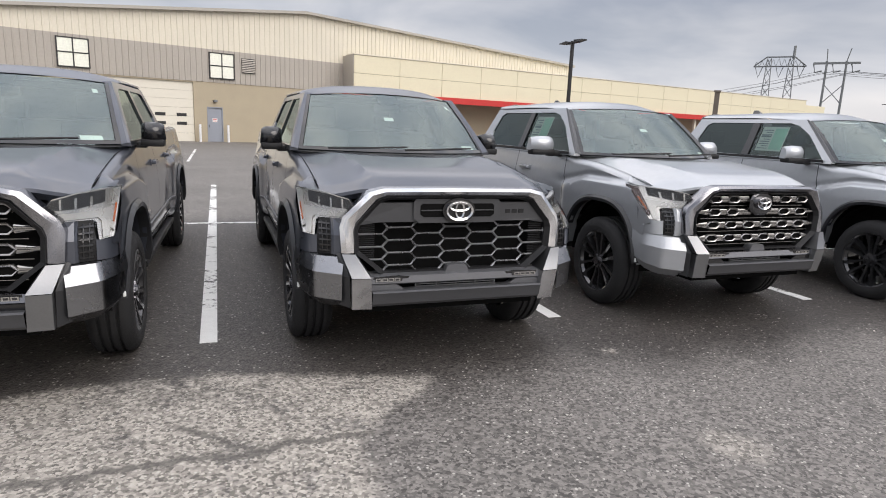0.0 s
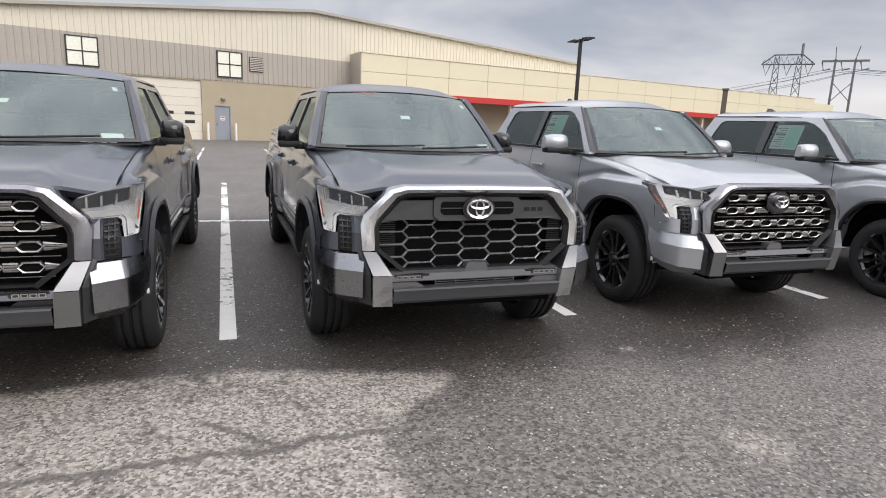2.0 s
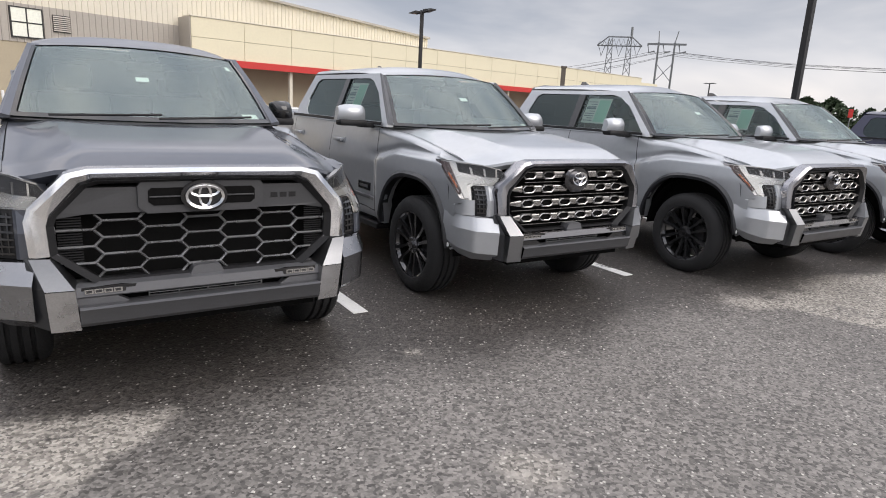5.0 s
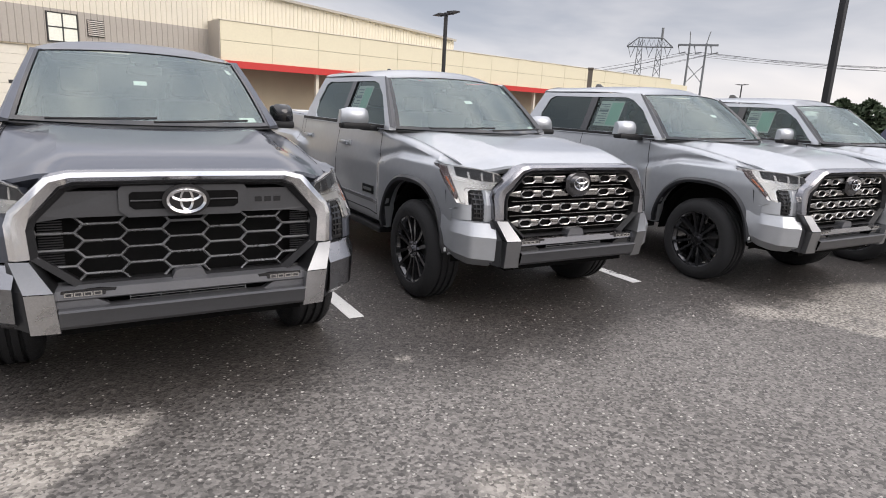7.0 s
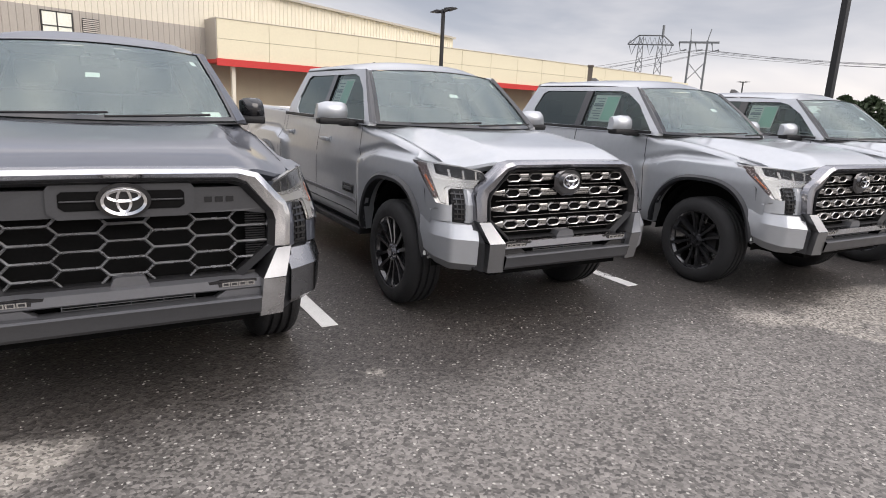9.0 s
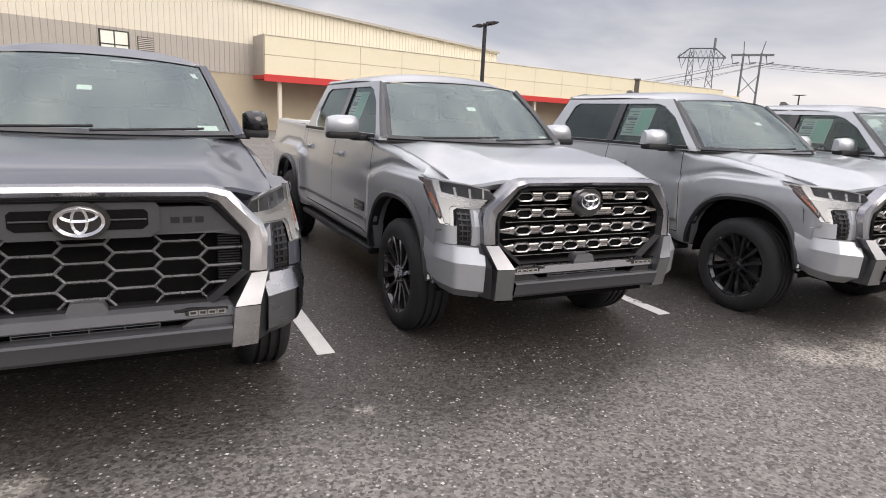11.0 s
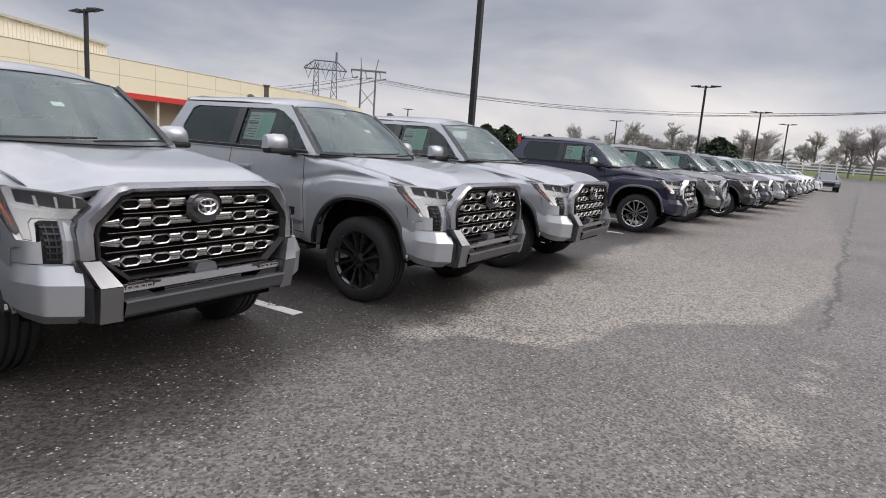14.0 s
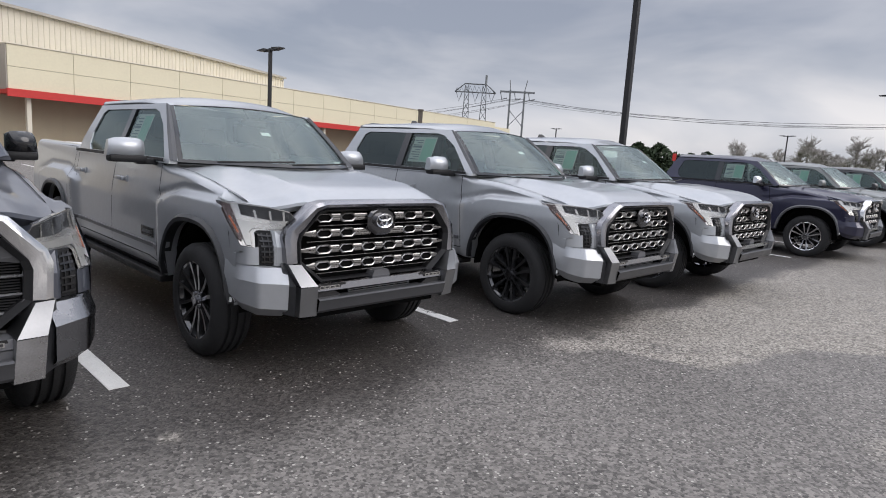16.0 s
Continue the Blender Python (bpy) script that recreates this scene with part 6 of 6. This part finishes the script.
def cabin():
    if CAB:
        return CAB
    CAB["windscreen"] = Geo().grid([[wind(-1 + i / 10, j / 10, -.006) for i in range(21)] for j in range(11)]).done("windscreen", M["glass"], True, (0, -1, 1))
    b = Geo()
    for pts in ([[wind(u, k * .05, .002) for u in [-1 + i / 10 for i in range(21)]] for k in (0, 1)],
                [[wind(-1 + k * .035, v / 10, .002) for v in range(11)] for k in (0, 1)], [[wind(1 - k * .035, v / 10, .002) for v in range(11)] for k in (0, 1)]):
        b.grid(pts)
    CAB["windscreen_band"] = b.done("windscreen_band", M["gloss"], True)
    CAB["cowl"] = Geo().grid([[(u * .83, 1.20 + .39 * u * u, 1.345), (u * .82, 1.30 + .37 * u * u, 1.362)] for u in [-1 + i / 8 for i in range(17)]]).done("cowl", M["plastic"])
    w = Geo()
    for x0, x1 in ((-.62, .0), (-.02, .60)):
        w.tube([(x0 + (x1 - x0) * i / 6, 1.255 + .30 * (x0 + (x1 - x0) * i / 6) ** 2, 1.385 + .004 * i) for i in range(7)], .008, 5)
    CAB["wiper"] = w.done("wiper", M["plastic"])
    d = Geo()
    d.grid([[(u * .84, y + .34 * u * u, z) for u in [-1 + i / 6 for i in range(13)]] for y, z in ((1.28, 1.31), (1.55, 1.33), (1.80, 1.30), (1.90, 1.20), (1.92, .8))])
    CAB["dashboard"] = d.done("dashboard", M["dash"], True)
    CAB["driver_seat"] = rounded_seat(.42)
    CAB["passenger_seat"] = rounded_seat(-.42)
    CAB["rear_seat"] = Geo().box(-.74, .74, 3.35, 3.8, .78, .98, .06).box(-.74, .74, 3.72, 3.9, .9, 1.5, .07).box(-.6, -.34, 3.75, 3.87, 1.5, 1.68, .04).box(.34, .6, 3.75, 3.87, 1.5, 1.68, .04).done("rear_seat", M["seat"], True)
    wh = Geo()
    rows = []
    for i in range(25):
        a = 2 * math.pi * i / 24
        c = Vector((.42 + .19 * math.cos(a), 2.10 - .07 * math.sin(a), 1.20 + .175 * math.sin(a)))
        n = Vector((math.cos(a), -.3 * math.sin(a), math.sin(a)))
        k = Vector((0, .95, .3))
        rows.append([c + .018 * (math.cos(q) * n + math.sin(q) * k) for q in [j * math.pi / 4 for j in range(8)]])
    wh.grid(rows, True)
    wh.box(.36, .48, 2.06, 2.12, 1.14, 1.24, .02)
    CAB["steering_wheel"] = wh.done("steering_wheel", M["dash"], True)
    CAB["headliner"] = Geo().grid([[(x, y, z) for x in (-.62, 0, .62)] for y, z in ((2.22, 1.815), (2.6, 1.835), (3.8, 1.82))]).done("headliner", M["cabin"])
    CAB["cabin_floor"] = Geo().box(-.86, .86, 1.6, 4.08, .70, .74).box(-.87, -.84, 1.75, 4.05, .74, 1.36).box(.84, .87, 1.75, 4.05, .74, 1.36).done("cabin_floor", M["dash"])
    CAB["rear_window"] = Geo().grid([[(x * (1 - .22 * k), 4.035 - .13 * k, 1.30 + .57 * k) for x in (-.72, .72)] for k in (.25, .88)]).done("rear_window", M["tint"], False, (0, 1, 0))
    CAB["rear_view_mirror"] = Geo().box(-.12, .12, 1.95, 1.985, 1.69, 1.755, .015).box(-.06, .06, 1.94, 2.0, 1.75, 1.80, .02).done("rear_view_mirror", M["plastic"])
    CAB["screen_sticker"] = Geo().add([wind(-.13, .50, -.010), wind(-.02, .50, -.010), wind(-.02, .56, -.010), wind(-.13, .56, -.010)], [(0, 1, 2, 3)]).done("screen_sticker", M["paper"])
    CAB["corner_sticker"] = Geo().add([wind(.72, .07, -.010), wind(.88, .07, -.010), wind(.87, .13, -.010), wind(.71, .13, -.010)], [(0, 1, 2, 3)]).done("corner_sticker", M["paper"])
    CAB["top_sticker"] = Geo().add([wind(.84, .80, -.010), wind(.89, .80, -.010), wind(.88, .87, -.010), wind(.83, .87, -.010)], [(0, 1, 2, 3)]).done("top_sticker", M["paper"])
    CAB["sensor_cover"] = Geo().grid([[wind(u, v, -.014) for u in (-.13, 0, .13)] for v in (.84, .92, .99)]).done("sensor_cover", M["plastic"], True)
    return CAB


pickup("dark grey pickup truck with bright bar grille, parked", "grey", "bars", -1.43, -0.90, -1.3, frame_key="smoke", corner="cornergrey", sticker=False, cap="gloss")
pickup("dark grey pickup truck with honeycomb grille and bright chrome frame", "grey", "comb", 1.55, -0.91, 0.0, corner="cornergrey", sticker=False, scoop=False, cap="gloss")
pickup("silver pickup truck with bright bar grille and black wheels", "silver", "bars", 4.40, -0.66, 0.0, frame_key="smoke", scoop=False)
pickup("silver pickup truck with bright bar grille and hood emblem", "silver", "bars", 7.37, -1.17, 0.0, frame_key="smoke")
pickup("silver pickup truck with bright bar grille beside an empty bay", "silver", "bars", 10.10, -1.33, 0.0, frame_key="smoke")
pickup("dark navy pickup truck with polished wheels and chrome grille", "navy", "bars", 16.2, -1.6, 0.0, "satin", "chrome", cap="chrome", moulding="gunmetal")
ROW = (("bronze", "grey-green", "comb", "smoke"), ("black_paint", "black", "bars", "chrome"), ("grey", "dark grey", "bars", "chrome"), ("silver", "silver", "bars", "smoke"),
       ("grey", "dark grey", "comb", "smoke"), ("silver", "silver", "bars", "chrome"), ("white", "white", "bars", "chrome"), ("white", "white", "comb", "chrome"), ("white", "white", "bars", "smoke"))
PLACES = ((20.0, -1.88), (23.3, -2.4), (26.6, -2.64), (30.0, -2.98), (34.0, -3.27), (38.5, -3.45), (43.0, -3.6), (47.0, -3.8), (50.5, -3.95))
for i, ((k, word, gr, fk), (px, py)) in enumerate(zip(ROW, PLACES)):
    pickup(word + " pickup truck far along the parked row", k, gr, px, py, 0.0, "satin" if i % 2 else "gloss", fk)


def suv(label, key, x, y, turn, w=0.92, h=1.68, length=4.6):
    """A smaller family car seen far down the lane; nose at y = 0."""
    t = thing("suv_car", label, "car", "far parked cars", at=pose(x, y, 0, 0, 0, turn))
    prof = [(0, .45), (-.02 + .04, .75), (.12, .92), (1.05, 1.05), (1.75, h - .10), (2.3, h), (3.7, h - .02), (4.3, 1.25), (length, 1.1), (length, .45)]
    rows = []
    for u in (-1, -.9, -.6, 0, .6, .9, 1):
        k = 1 - .05 * abs(u) ** 6
        rows.append([(u * w * (1 - .18 * max(0, (z - 1.0) / .68)), yy if yy > .5 else yy + .12 * u ** 4, .45 + (z - .45) * k) for yy, z in prof])
    g = Geo().grid(rows)
    for r in (rows[0], rows[-1]):
        o = len(g.v)
        g.add(r, [tuple(range(len(r)))])
    part("body", g.done("body", M[key], True), t)
    part("windscreen", Geo().add([(-.72, 1.10, 1.085), (.72, 1.10, 1.085), (.62, 1.76, h - .11), (-.62, 1.76, h - .11)], [(0, 1, 2, 3)]).done("windscreen", M["gloss"]), t)
    for s in (-1, 1):
        part("side_window", Geo().add(flip([(.915, 1.35, 1.08), (.915, 3.9, 1.12), (.80, 3.6, h - .12), (.80, 1.9, h - .12)], s), [(0, 1, 2, 3)]).done("side_window", M["gloss"]), t)
        part("headlight", Geo().box(min(s * .5, s * .86), max(s * .5, s * .86), .02, .12, .74, .86, .02).done("headlight", M["lamp"]), t)
        for yy in (.85, 3.55):
            wl = part("wheel", tyre_mesh_c, t)
            wl.matrix_basis = pose(s * .80, yy, .345, 0, 0, 0 if s < 0 else 180) @ Matrix.Diagonal((.8, .84, .84, 1))
            part("rim", rim_cache["satin"], wl)
    part("grille", Geo().box(-.48, .48, -.03, .05, .55, .80, .03).done("grille", M["plastic"]), t)
    return t


suv("white family car parked at the row's end", "white", 55.0, -4.3, 0)
suv("white family car parked at the row's end", "white", 59.5, -4.5, 0)
suv("dark grey family car standing in the far lane", "grey", 66.0, -5.0, -86)


def scattered_stones():
    """Pale chippings that lie loose on the asphalt."""
    rng = random.Random(11)
    g = Geo()
    for _ in range(420):
        x, y = rng.uniform(-1.5, 11), rng.uniform(-4.2, 0.6)
        r = rng.choice((.004, .005, .006, .008, .011))
        pts = [(x + r * rng.uniform(.7, 1.2), y, r * .4), (x - r, y + r * rng.uniform(-.3, .3), r * .4), (x, y + r * rng.uniform(.6, 1.2), r * .4), (x, y - r, r * .4), (x, y, r * rng.uniform(.8, 1.1)), (x, y, -.001)]
        g.add(pts, [(0, 2, 4), (2, 1, 4), (1, 3, 4), (3, 0, 4), (2, 0, 5), (1, 2, 5), (3, 1, 5), (0, 3, 5)])
    tagged(new("loose_chippings", g.done("loose_chippings", M["stone"])), "pale loose stone chippings on the asphalt", "gravel", kind="stuff")


scattered_stones()
